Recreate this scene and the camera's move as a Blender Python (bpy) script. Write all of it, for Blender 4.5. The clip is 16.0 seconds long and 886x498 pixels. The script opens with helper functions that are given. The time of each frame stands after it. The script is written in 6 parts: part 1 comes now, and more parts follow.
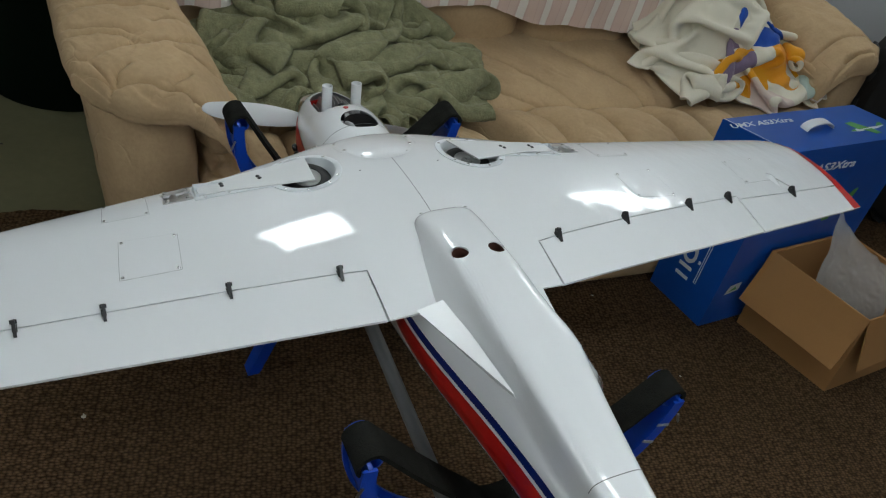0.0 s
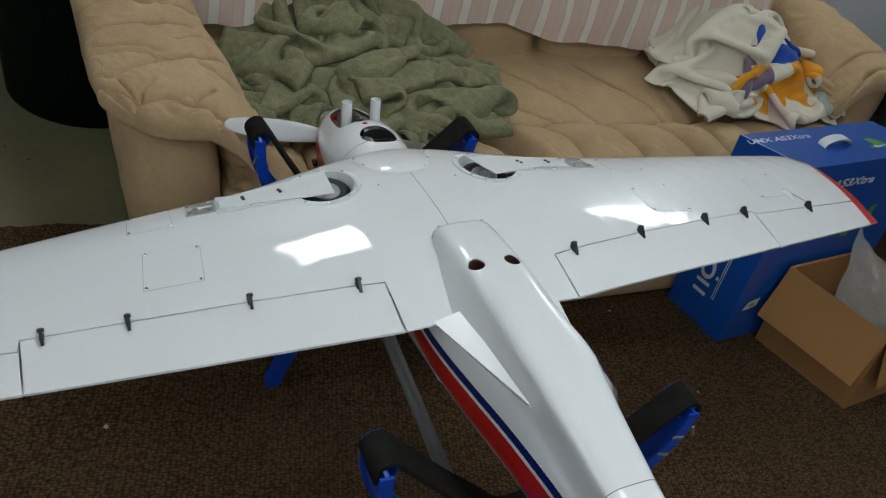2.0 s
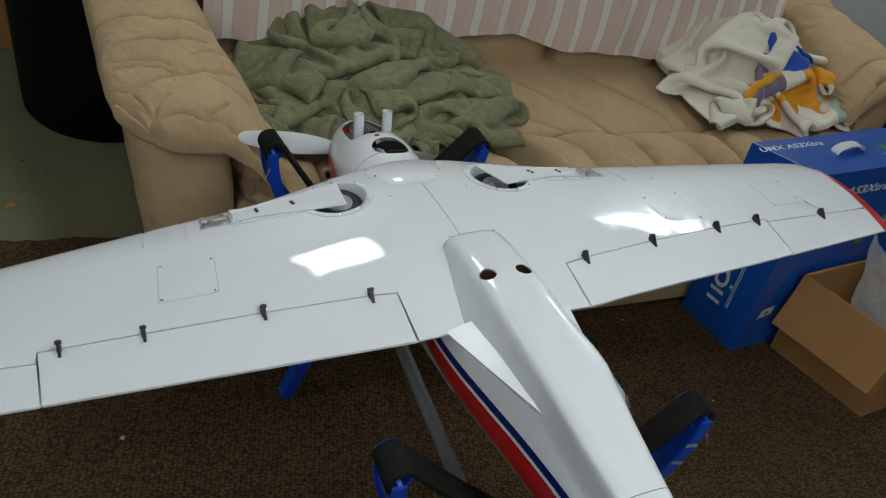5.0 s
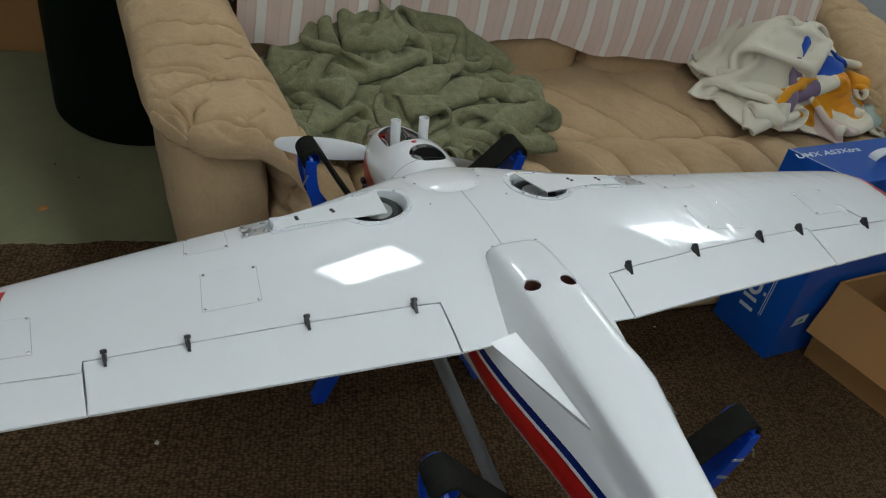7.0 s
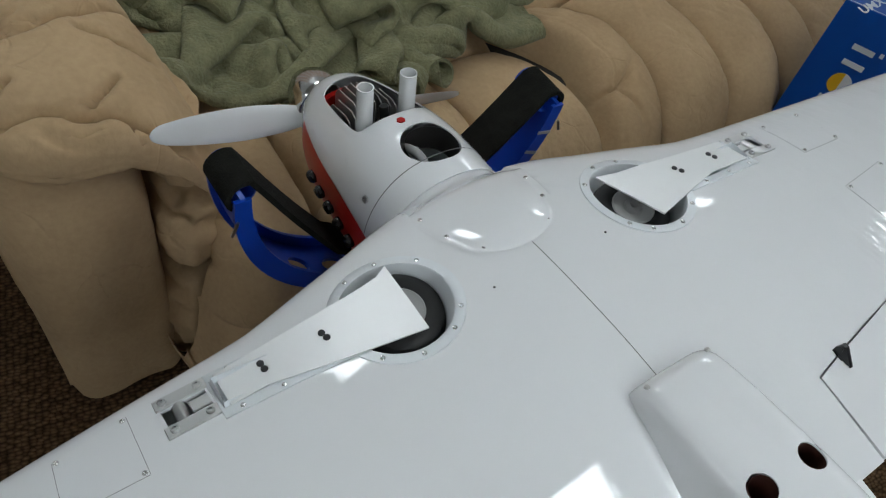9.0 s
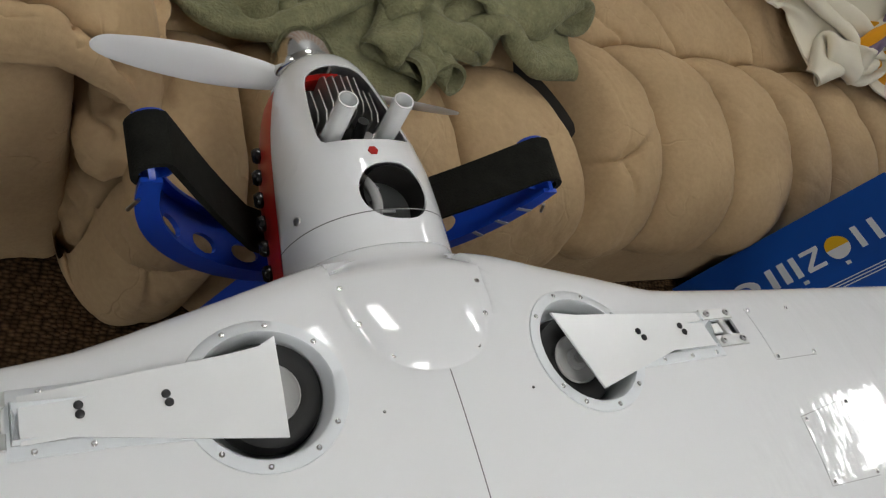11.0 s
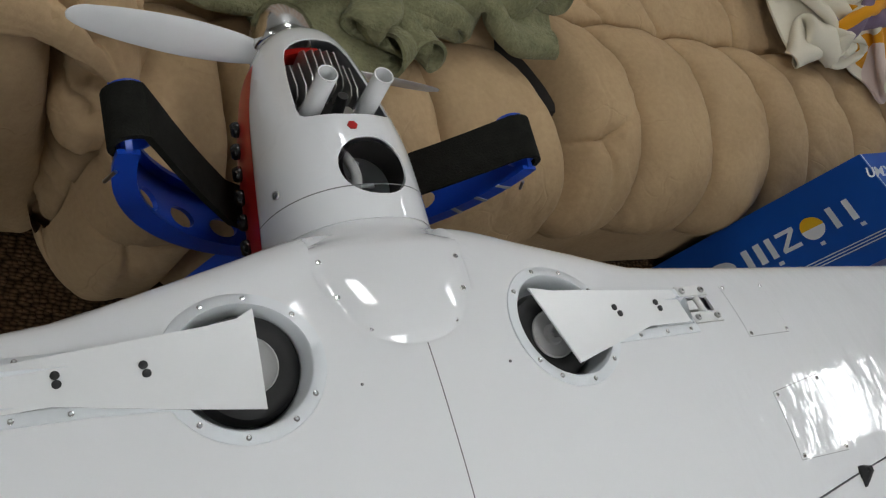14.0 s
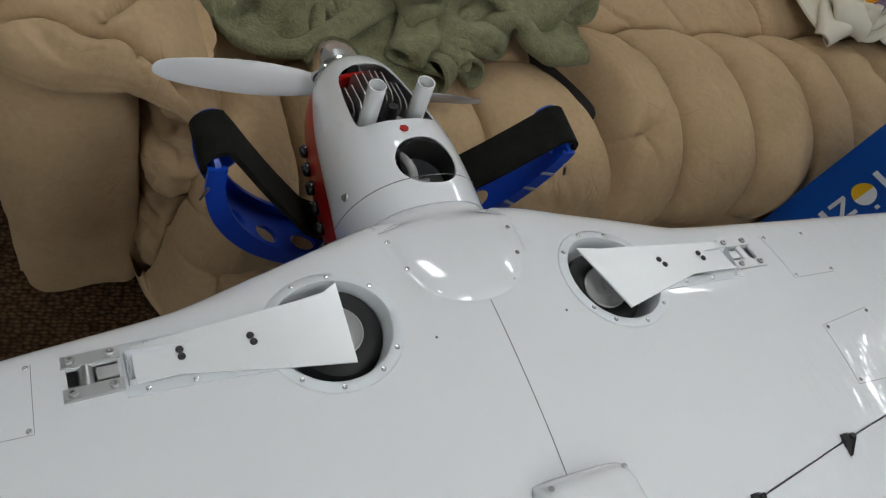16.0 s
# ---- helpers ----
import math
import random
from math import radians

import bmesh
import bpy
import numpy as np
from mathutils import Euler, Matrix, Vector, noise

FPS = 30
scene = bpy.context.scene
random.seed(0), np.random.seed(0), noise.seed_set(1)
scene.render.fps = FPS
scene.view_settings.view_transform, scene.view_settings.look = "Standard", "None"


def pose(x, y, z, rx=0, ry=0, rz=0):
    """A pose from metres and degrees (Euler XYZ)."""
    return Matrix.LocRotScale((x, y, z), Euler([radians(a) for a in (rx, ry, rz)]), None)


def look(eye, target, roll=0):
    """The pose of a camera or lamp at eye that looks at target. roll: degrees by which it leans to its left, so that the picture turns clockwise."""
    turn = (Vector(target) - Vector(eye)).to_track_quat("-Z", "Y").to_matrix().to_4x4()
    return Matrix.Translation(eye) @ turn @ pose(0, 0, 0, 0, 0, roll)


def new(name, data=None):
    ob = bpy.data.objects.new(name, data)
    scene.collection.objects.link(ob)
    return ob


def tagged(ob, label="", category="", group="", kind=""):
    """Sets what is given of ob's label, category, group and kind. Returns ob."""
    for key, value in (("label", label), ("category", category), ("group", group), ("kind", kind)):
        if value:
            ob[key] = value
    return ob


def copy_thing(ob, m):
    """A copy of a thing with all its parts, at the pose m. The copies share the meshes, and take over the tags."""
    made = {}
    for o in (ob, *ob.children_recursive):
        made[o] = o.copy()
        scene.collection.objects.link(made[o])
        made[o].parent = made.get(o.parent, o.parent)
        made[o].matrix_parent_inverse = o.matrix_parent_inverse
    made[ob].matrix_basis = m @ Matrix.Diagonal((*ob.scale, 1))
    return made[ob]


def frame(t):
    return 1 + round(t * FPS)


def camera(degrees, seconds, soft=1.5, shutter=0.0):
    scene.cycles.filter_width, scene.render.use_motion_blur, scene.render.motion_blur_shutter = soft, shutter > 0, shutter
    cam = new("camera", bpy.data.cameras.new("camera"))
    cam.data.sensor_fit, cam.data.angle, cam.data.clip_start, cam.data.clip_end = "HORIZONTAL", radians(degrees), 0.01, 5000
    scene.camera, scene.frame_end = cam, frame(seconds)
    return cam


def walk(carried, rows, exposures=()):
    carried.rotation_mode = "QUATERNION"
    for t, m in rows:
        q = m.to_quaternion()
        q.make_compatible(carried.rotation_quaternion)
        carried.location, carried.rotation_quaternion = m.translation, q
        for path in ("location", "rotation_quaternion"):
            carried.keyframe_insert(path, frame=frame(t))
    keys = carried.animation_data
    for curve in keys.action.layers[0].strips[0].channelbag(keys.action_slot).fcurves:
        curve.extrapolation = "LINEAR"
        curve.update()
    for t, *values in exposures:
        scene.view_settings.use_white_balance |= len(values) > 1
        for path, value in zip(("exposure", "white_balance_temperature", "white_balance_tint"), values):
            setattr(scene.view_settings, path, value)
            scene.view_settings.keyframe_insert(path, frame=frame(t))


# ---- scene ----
cam = camera(55.6, 16.0, soft=1.2)
PATH = [
    (0, (0.188, 0.077, 1.586), (0.958, 1.456, 0.359), 17.0),
    (0.5, (0.182, 0.072, 1.585), (1.009, 1.44, 0.382), 18.3),
    (1, (0.18, 0.062, 1.591), (0.993, 1.442, 0.393), 17.9),
    (1.5, (0.184, 0.058, 1.593), (0.932, 1.466, 0.386), 16.4),
    (2, (0.183, 0.058, 1.593), (0.913, 1.477, 0.387), 16.0),
    (2.5, (0.184, 0.057, 1.594), (0.928, 1.474, 0.396), 16.4),
    (3, (0.183, 0.056, 1.595), (0.927, 1.477, 0.4), 16.4),
    (3.5, (0.182, 0.055, 1.595), (0.918, 1.481, 0.402), 16.1),
    (4, (0.184, 0.045, 1.598), (0.907, 1.478, 0.405), 15.6),
    (6.3, (0.179, 0.059, 1.598), (0.859, 1.512, 0.404), 14.4),
    (6.5, (0.171, 0.059, 1.596), (0.849, 1.512, 0.399), 14.6),
    (7, (0.149, 0.079, 1.595), (0.811, 1.535, 0.394), 14.2),
    (7.3, (0.152, 0.126, 1.587), (0.83, 1.574, 0.386), 14.8),
    (7.5, (0.162, 0.197, 1.571), (0.858, 1.624, 0.355), 14.6),
    (7.8, (0.206, 0.36, 1.537), (0.903, 1.765, 0.296), 12.6),
    (8, (0.231, 0.46, 1.526), (0.945, 1.833, 0.258), 11.3),
    (8.3, (0.256, 0.584, 1.488), (0.979, 1.902, 0.169), 10.6),
    (8.5, (0.233, 0.677, 1.458), (0.978, 1.925, 0.084), 10.7),
    (8.8, (0.202, 0.811, 1.409), (1.036, 1.889, -0.054), 15.2),
    (9, (0.209, 0.859, 1.399), (1.119, 1.815, -0.104), 19.4),
    (9.2, (0.233, 0.888, 1.387), (1.193, 1.791, -0.117), 24.3),
    (11.3, (0.302, 1.051, 1.384), (1.299, 1.824, -0.168), 50.5),
    (11.5, (0.301, 1.05, 1.391), (1.298, 1.835, -0.155), 50.3),
    (12, (0.305, 1.05, 1.388), (1.31, 1.829, -0.156), 50.0),
    (12.5, (0.308, 1.045, 1.388), (1.324, 1.81, -0.156), 50.2),
    (13, (0.305, 1.042, 1.388), (1.33, 1.792, -0.157), 51.1),
    (13.5, (0.301, 1.042, 1.389), (1.339, 1.778, -0.154), 51.8),
    (14, (0.302, 1.04, 1.385), (1.347, 1.763, -0.16), 52.2),
    (14.5, (0.302, 1.038, 1.385), (1.351, 1.75, -0.163), 52.4),
    (15, (0.302, 1.036, 1.384), (1.353, 1.741, -0.165), 52.4),
    (15.5, (0.298, 1.027, 1.391), (1.331, 1.728, -0.171), 51.5),
    (15.8, (0.311, 0.946, 1.39), (1.206, 1.817, -0.172), 39.9),
    (16, (0.267, 0.927, 1.438), (1.159, 1.791, -0.13), 37.9),
]
walk(cam, [(t, look(eye, target, roll)) for t, eye, target, roll in PATH], [(0.0, 0.0, 6300, 6), (7.0, 0.0, 6300, 6), (8.5, -0.04, 6250, 7), (9.2, -0.04, 6350, 9), (11.3, 0.20, 6900, 13), (12.5, 0.18, 6850, 12.5), (13.2, 0.0, 6650, 12), (14.5, 0.08, 6650, 12), (16.0, 0.02, 6550, 11)])

# ---- light ----
world = bpy.data.worlds.new("world")
scene.world = world
world.use_nodes = True
world.node_tree.nodes["Background"].inputs[0].default_value = (0.75, 0.85, 1.0, 1)
world.node_tree.nodes["Background"].inputs[1].default_value = 0.02
LAMP = 11.2
scene.view_settings.exposure = 0.0


# ---- materials ----
def material(name, colour, rough=0.5, metal=0.0, vary=0.12, scale=8.0, fine=120.0, bump=0.15, depth=0.002, coat=0.0, sheen=0.0, second=None, spec=0.5):
    """A principled material: two scales of noise vary the colour, and the fine one gives relief."""
    m = bpy.data.materials.new(name)
    m.use_nodes = True
    nt = m.node_tree
    b = nt.nodes["Principled BSDF"]
    b.inputs["Roughness"].default_value, b.inputs["Metallic"].default_value = rough, metal
    b.inputs["Coat Weight"].default_value, b.inputs["Sheen Weight"].default_value = coat, sheen
    b.inputs["Specular IOR Level"].default_value = spec
    if coat:
        b.inputs["Coat Roughness"].default_value = 0.04
    if sheen:
        b.inputs["Sheen Roughness"].default_value = 0.4
    co = nt.nodes.new("ShaderNodeTexCoord")
    big, small = nt.nodes.new("ShaderNodeTexNoise"), nt.nodes.new("ShaderNodeTexNoise")
    for n, s in ((big, scale), (small, fine)):
        n.inputs["Scale"].default_value, n.inputs["Detail"].default_value = s, 4.0
        nt.links.new(co.outputs["Object"], n.inputs["Vector"])
    ramp = nt.nodes.new("ShaderNodeMixRGB")
    c2 = second or tuple(min(1.0, c * (1 + vary)) for c in colour)
    c1 = colour if second else tuple(c * (1 - vary) for c in colour)
    ramp.inputs[1].default_value, ramp.inputs[2].default_value = (*c1, 1), (*c2, 1)
    mix = nt.nodes.new("ShaderNodeMath")
    mix.operation = "MULTIPLY_ADD"
    mix.inputs[1].default_value = 0.35
    half = nt.nodes.new("ShaderNodeMath")
    half.operation = "MULTIPLY"
    half.inputs[1].default_value = 0.65
    nt.links.new(big.outputs["Fac"], half.inputs[0])
    nt.links.new(small.outputs["Fac"], mix.inputs[0])
    nt.links.new(half.outputs[0], mix.inputs[2])
    nt.links.new(mix.outputs[0], ramp.inputs[0])
    nt.links.new(ramp.outputs[0], b.inputs["Base Color"])
    if bump:
        bp = nt.nodes.new("ShaderNodeBump")
        bp.inputs["Strength"].default_value, bp.inputs["Distance"].default_value = bump, depth
        nt.links.new(small.outputs["Fac"], bp.inputs["Height"])
        nt.links.new(bp.outputs[0], b.inputs["Normal"])
    return m


def nodes_of(m):
    return m.node_tree.nodes, m.node_tree.links, m.node_tree.nodes["Principled BSDF"]


M_FILM = material("white_film", (0.80, 0.81, 0.82), 0.03, vary=0.015, scale=3, fine=9, bump=0.05, depth=0.002, coat=0.6)
M_SCREW = material("bright_screw", (0.78, 0.78, 0.77), 0.16, 1.0, vary=0.05, bump=0.0)
M_COWL = material("white_paint", (0.80, 0.81, 0.82), 0.07, vary=0.015, scale=5, fine=40, bump=0.02, depth=0.001, coat=0.7)
M_WELL = material("white_plastic", (0.72, 0.75, 0.77), 0.3, vary=0.03, scale=12, fine=60, bump=0.03, depth=0.001)
M_FLAT = material("matt_white", (0.79, 0.80, 0.80), 0.24, vary=0.03, scale=20, fine=200, bump=0.03, depth=0.0005)
M_RED = material("red_film", (0.46, 0.015, 0.012), 0.30, vary=0.06, coat=0.12, bump=0.02, spec=0.3)
M_BLUEFILM = material("navy_film", (0.008, 0.02, 0.13), 0.15, vary=0.06, coat=0.5, bump=0.02)
M_STEEL = material("steel", (0.55, 0.55, 0.54), 0.28, 1.0, vary=0.1, scale=60, fine=400, bump=0.05, depth=0.0003)
M_ALU = material("aluminium", (0.66, 0.66, 0.65), 0.35, 1.0, vary=0.06, scale=40, fine=500, bump=0.06, depth=0.0003)
M_CHROME = material("chrome", (0.62, 0.62, 0.60), 0.14, 1.0, vary=0.03, bump=0.01)
M_RUBBER = material("rubber", (0.008, 0.008, 0.008), 0.55, vary=0.3, scale=40, fine=500, bump=0.1, depth=0.0004)
M_BLACK = material("black_plastic", (0.012, 0.012, 0.013), 0.35, vary=0.2, scale=60, fine=400, bump=0.06, depth=0.0003)
M_STRAP = material("black_foam", (0.014, 0.014, 0.012), 0.95, vary=0.75, scale=55, fine=420, bump=0.9, depth=0.0016, spec=0.08)
M_CRADLE = material("blue_plastic", (0.006, 0.055, 0.42), 0.32, vary=0.1, scale=15, fine=300, bump=0.08, depth=0.0004)
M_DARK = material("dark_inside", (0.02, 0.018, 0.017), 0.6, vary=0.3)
M_WOODIN = material("plywood_inside", (0.10, 0.035, 0.025), 0.7, vary=0.3, scale=40)
M_PIPE = material("grey_pipe", (0.20, 0.205, 0.21), 0.38, vary=0.12, scale=20, fine=300, bump=0.05, depth=0.0004)
M_SUEDE = material("tan_microfibre", (0.322, 0.219, 0.116), 0.92, scale=7, fine=110, bump=0.35, depth=0.003, sheen=0.04, second=(0.640, 0.462, 0.270), spec=0.15)
M_THROW = material("olive_fleece", (0.062, 0.065, 0.032), 0.97, scale=45, fine=200, bump=0.8, depth=0.005, sheen=0.10, second=(0.38, 0.37, 0.215), spec=0.05)
M_CONC = material("concrete", (0.115, 0.112, 0.056), 0.75, scale=3.5, fine=45, bump=0.25, depth=0.002, second=(0.23, 0.225, 0.125))
M_WALL = material("wall_paint", (0.62, 0.63, 0.64), 0.8, vary=0.04, scale=2, fine=90, bump=0.15, depth=0.001)
M_CEIL = material("ceiling_tile", (0.70, 0.70, 0.68), 0.9, vary=0.06, scale=4, fine=150, bump=0.4, depth=0.002)
M_BIN = material("dark_green_plastic", (0.0022, 0.0060, 0.0032), 0.6, vary=0.3, scale=6, fine=200, bump=0.1, depth=0.0006, spec=0.06)
M_CARD = material("cardboard", (0.335, 0.168, 0.054), 0.85, vary=0.10, scale=6, fine=150, bump=0.15, depth=0.0006)
M_CARDIN = material("cardboard_inside", (0.28, 0.15, 0.055), 0.85, vary=0.12, scale=6, fine=150, bump=0.15, depth=0.0006)
M_BOX = material("blue_print", (0.004, 0.050, 0.27), 0.28, scale=3, fine=14, bump=0.02, depth=0.001, second=(0.010, 0.105, 0.48))
M_INK = material("white_ink", (0.68, 0.70, 0.72), 0.4, vary=0.03)
M_YELLOW = material("yellow_ink", (0.75, 0.44, 0.02), 0.4, vary=0.04)
M_GREENINK = material("green_ink", (0.10, 0.32, 0.06), 0.4, vary=0.3, scale=40)
M_FIN = material("cast_fins", (0.52, 0.51, 0.49), 0.36, 0.85, vary=0.1, scale=80)
M_HUB = material("pale_hub", (0.40, 0.40, 0.39), 0.35, vary=0.05)
M_STUB = material("black_gloss", (0.010, 0.010, 0.011), 0.15, vary=0.1, bump=0.0)
M_HOSE = material("grey_hose", (0.36, 0.36, 0.35), 0.4, vary=0.15, scale=90, bump=0.1)
M_PALE = material("pale_fabric", (0.50, 0.47, 0.40), 0.95, vary=0.08, scale=10, fine=300, bump=0.4, depth=0.001, sheen=0.2, spec=0.1)

# The microfibre has sharp little creases here and there.
_n, _l, _b = nodes_of(M_SUEDE)
_co = _n.new("ShaderNodeTexCoord")
_wob = _n.new("ShaderNodeTexNoise")
_wob.inputs["Scale"].default_value, _wob.inputs["Detail"].default_value = 6.0, 2.0
_l.new(_co.outputs["Object"], _wob.inputs["Vector"])
_mix = _n.new("ShaderNodeMixRGB")
_mix.blend_type = "LINEAR_LIGHT"
_mix.inputs["Fac"].default_value = 0.12
_l.new(_co.outputs["Object"], _mix.inputs[1])
_l.new(_wob.outputs["Color"], _mix.inputs[2])
_vor = _n.new("ShaderNodeTexVoronoi")
_vor.feature = "DISTANCE_TO_EDGE"
_vor.inputs["Scale"].default_value = 9.0
_l.new(_mix.outputs[0], _vor.inputs["Vector"])
_cr = _n.new("ShaderNodeMapRange")
_cr.interpolation_type = "SMOOTHSTEP"
_cr.inputs["From Min"].default_value, _cr.inputs["From Max"].default_value = 0.0, 0.035
_cr.inputs["To Min"].default_value, _cr.inputs["To Max"].default_value = 1.0, 0.0
_l.new(_vor.outputs["Distance"], _cr.inputs["Value"])
_here = _n.new("ShaderNodeTexNoise")
_here.inputs["Scale"].default_value, _here.inputs["Detail"].default_value = 7.0, 1.0
_l.new(_co.outputs["Object"], _here.inputs["Vector"])
_hr = _n.new("ShaderNodeMapRange")
_hr.interpolation_type = "SMOOTHSTEP"
_hr.inputs["From Min"].default_value, _hr.inputs["From Max"].default_value = 0.46, 0.66
_l.new(_here.outputs["Fac"], _hr.inputs["Value"])
_mu = _n.new("ShaderNodeMath")
_mu.operation = "MULTIPLY"
_l.new(_cr.outputs["Result"], _mu.inputs[0])
_l.new(_hr.outputs["Result"], _mu.inputs[1])
_cb = _n.new("ShaderNodeBump")
_cb.invert = True
_cb.inputs["Strength"].default_value, _cb.inputs["Distance"].default_value = 1.0, 0.0009
_l.new(_mu.outputs[0], _cb.inputs["Height"])
_l.new(_b.inputs["Normal"].links[0].from_socket, _cb.inputs["Normal"])
_l.new(_cb.outputs[0], _b.inputs["Normal"])

# The film has fine slack wrinkles towards the tip on one side.
_n, _l, _b = nodes_of(M_FILM)
_co = _n.new("ShaderNodeTexCoord")
_sep = _n.new("ShaderNodeSeparateXYZ")
_l.new(_co.outputs["Object"], _sep.inputs[0])
_msk = _n.new("ShaderNodeMapRange")
_msk.interpolation_type = "SMOOTHSTEP"
_msk.inputs["From Min"].default_value, _msk.inputs["From Max"].default_value = 0.20, 0.40
_l.new(_sep.outputs[0], _msk.inputs["Value"])
_map = _n.new("ShaderNodeMapping")
_map.inputs["Scale"].default_value = (1.0, 0.45, 1.0)
_map.inputs["Rotation"].default_value = (0, 0, 0.35)
_l.new(_co.outputs["Object"], _map.inputs[0])
_wr = _n.new("ShaderNodeTexNoise")
_wr.inputs["Scale"].default_value, _wr.inputs["Detail"].default_value = 20.0, 3.0
_l.new(_map.outputs[0], _wr.inputs["Vector"])
_hm = _n.new("ShaderNodeMath")
_hm.operation = "MULTIPLY"
_l.new(_wr.outputs["Fac"], _hm.inputs[0])
_l.new(_msk.outputs["Result"], _hm.inputs[1])
_bp = _n.new("ShaderNodeBump")
_bp.inputs["Strength"].default_value, _bp.inputs["Distance"].default_value = 1.0, 0.0026
_l.new(_hm.outputs[0], _bp.inputs["Height"])
_l.new(_b.inputs["Normal"].links[0].from_socket, _bp.inputs["Normal"])
_peel = _n.new("ShaderNodeTexNoise")
_peel.inputs["Scale"].default_value, _peel.inputs["Detail"].default_value = 130.0, 2.0
_l.new(_co.outputs["Object"], _peel.inputs["Vector"])
_bq = _n.new("ShaderNodeBump")
_bq.inputs["Strength"].default_value, _bq.inputs["Distance"].default_value = 1.0, 0.0001
_l.new(_peel.outputs["Fac"], _bq.inputs["Height"])
_l.new(_bp.outputs[0], _bq.inputs["Normal"])
_l.new(_bq.outputs[0], _b.inputs["Normal"])

# Brown loop carpet: rows of small loops with flecks, shade between loops put into the colour.
M_CARPET = material("brown_carpet", (0.058, 0.0365, 0.0195), 0.97, scale=2.2, fine=300, bump=0.5, depth=0.002, second=(0.148, 0.093, 0.050), spec=0.1)
_n, _l, _b = nodes_of(M_CARPET)
_co = _n.new("ShaderNodeTexCoord")
_map = _n.new("ShaderNodeMapping")
_map.inputs["Scale"].default_value = (1.0, 1.6, 1.0)
_map.inputs["Rotation"].default_value = (0, 0, 0.12)
_v = _n.new("ShaderNodeTexVoronoi")
_v.inputs["Scale"].default_value = 92.0
_v.inputs["Randomness"].default_value = 0.55
_l.new(_co.outputs["Object"], _map.inputs[0])
_l.new(_map.outputs[0], _v.inputs["Vector"])
_bp = _n.new("ShaderNodeBump")
_bp.invert = True
_bp.inputs["Strength"].default_value, _bp.inputs["Distance"].default_value = 1.0, 0.006
_l.new(_v.outputs["Distance"], _bp.inputs["Height"])
_l.new(_bp.outputs[0], _b.inputs["Normal"])
# Painted shade: the colour is lifted on the loop tops and darkened in the gaps.
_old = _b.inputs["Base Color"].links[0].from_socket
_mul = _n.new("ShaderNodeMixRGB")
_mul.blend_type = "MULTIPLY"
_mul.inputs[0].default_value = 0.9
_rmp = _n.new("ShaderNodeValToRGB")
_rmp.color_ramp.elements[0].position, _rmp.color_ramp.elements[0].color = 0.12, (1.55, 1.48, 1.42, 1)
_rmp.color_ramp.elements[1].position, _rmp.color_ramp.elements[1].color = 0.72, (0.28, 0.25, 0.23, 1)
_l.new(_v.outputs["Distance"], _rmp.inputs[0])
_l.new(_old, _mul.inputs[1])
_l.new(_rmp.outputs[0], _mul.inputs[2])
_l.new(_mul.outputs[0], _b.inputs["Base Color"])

# Striped cotton: pink ground, broad white stripes, a thin tan line.
M_STRIPE = material("striped_cotton", (0.50, 0.34, 0.29), 0.9, vary=0.05, scale=6, fine=400, bump=0.3, depth=0.0008, sheen=0.15, spec=0.15)
_n, _l, _b = nodes_of(M_STRIPE)
_uv = _n.new("ShaderNodeUVMap")
_sep = _n.new("ShaderNodeSeparateXYZ")
_l.new(_uv.outputs[0], _sep.inputs[0])
_w = _n.new("ShaderNodeMath")
_w.operation = "FRACT"
_sc = _n.new("ShaderNodeMath")
_sc.operation = "MULTIPLY"
_sc.inputs[1].default_value = 22.0
_l.new(_sep.outputs[0], _sc.inputs[0])
_l.new(_sc.outputs[0], _w.inputs[0])
_rmp = _n.new("ShaderNodeValToRGB")
_rmp.color_ramp.interpolation = "CONSTANT"
_e = _rmp.color_ramp.elements
_e[0].position, _e[0].color = 0.0, (0.72, 0.55, 0.47, 1)
_e[1].position, _e[1].color = 0.22, (0.66, 0.49, 0.42, 1)
for p, c in ((0.25, (0.73, 0.57, 0.49, 1)), (0.50, (0.68, 0.51, 0.44, 1)), (0.56, (0.82, 0.77, 0.70, 1)), (0.84, (0.68, 0.51, 0.44, 1)), (0.90, (0.72, 0.55, 0.47, 1))):
    k = _e.new(p)
    k.color = c
_l.new(_w.outputs[0], _rmp.inputs[0])
_l.new(_rmp.outputs[0], _b.inputs["Base Color"])

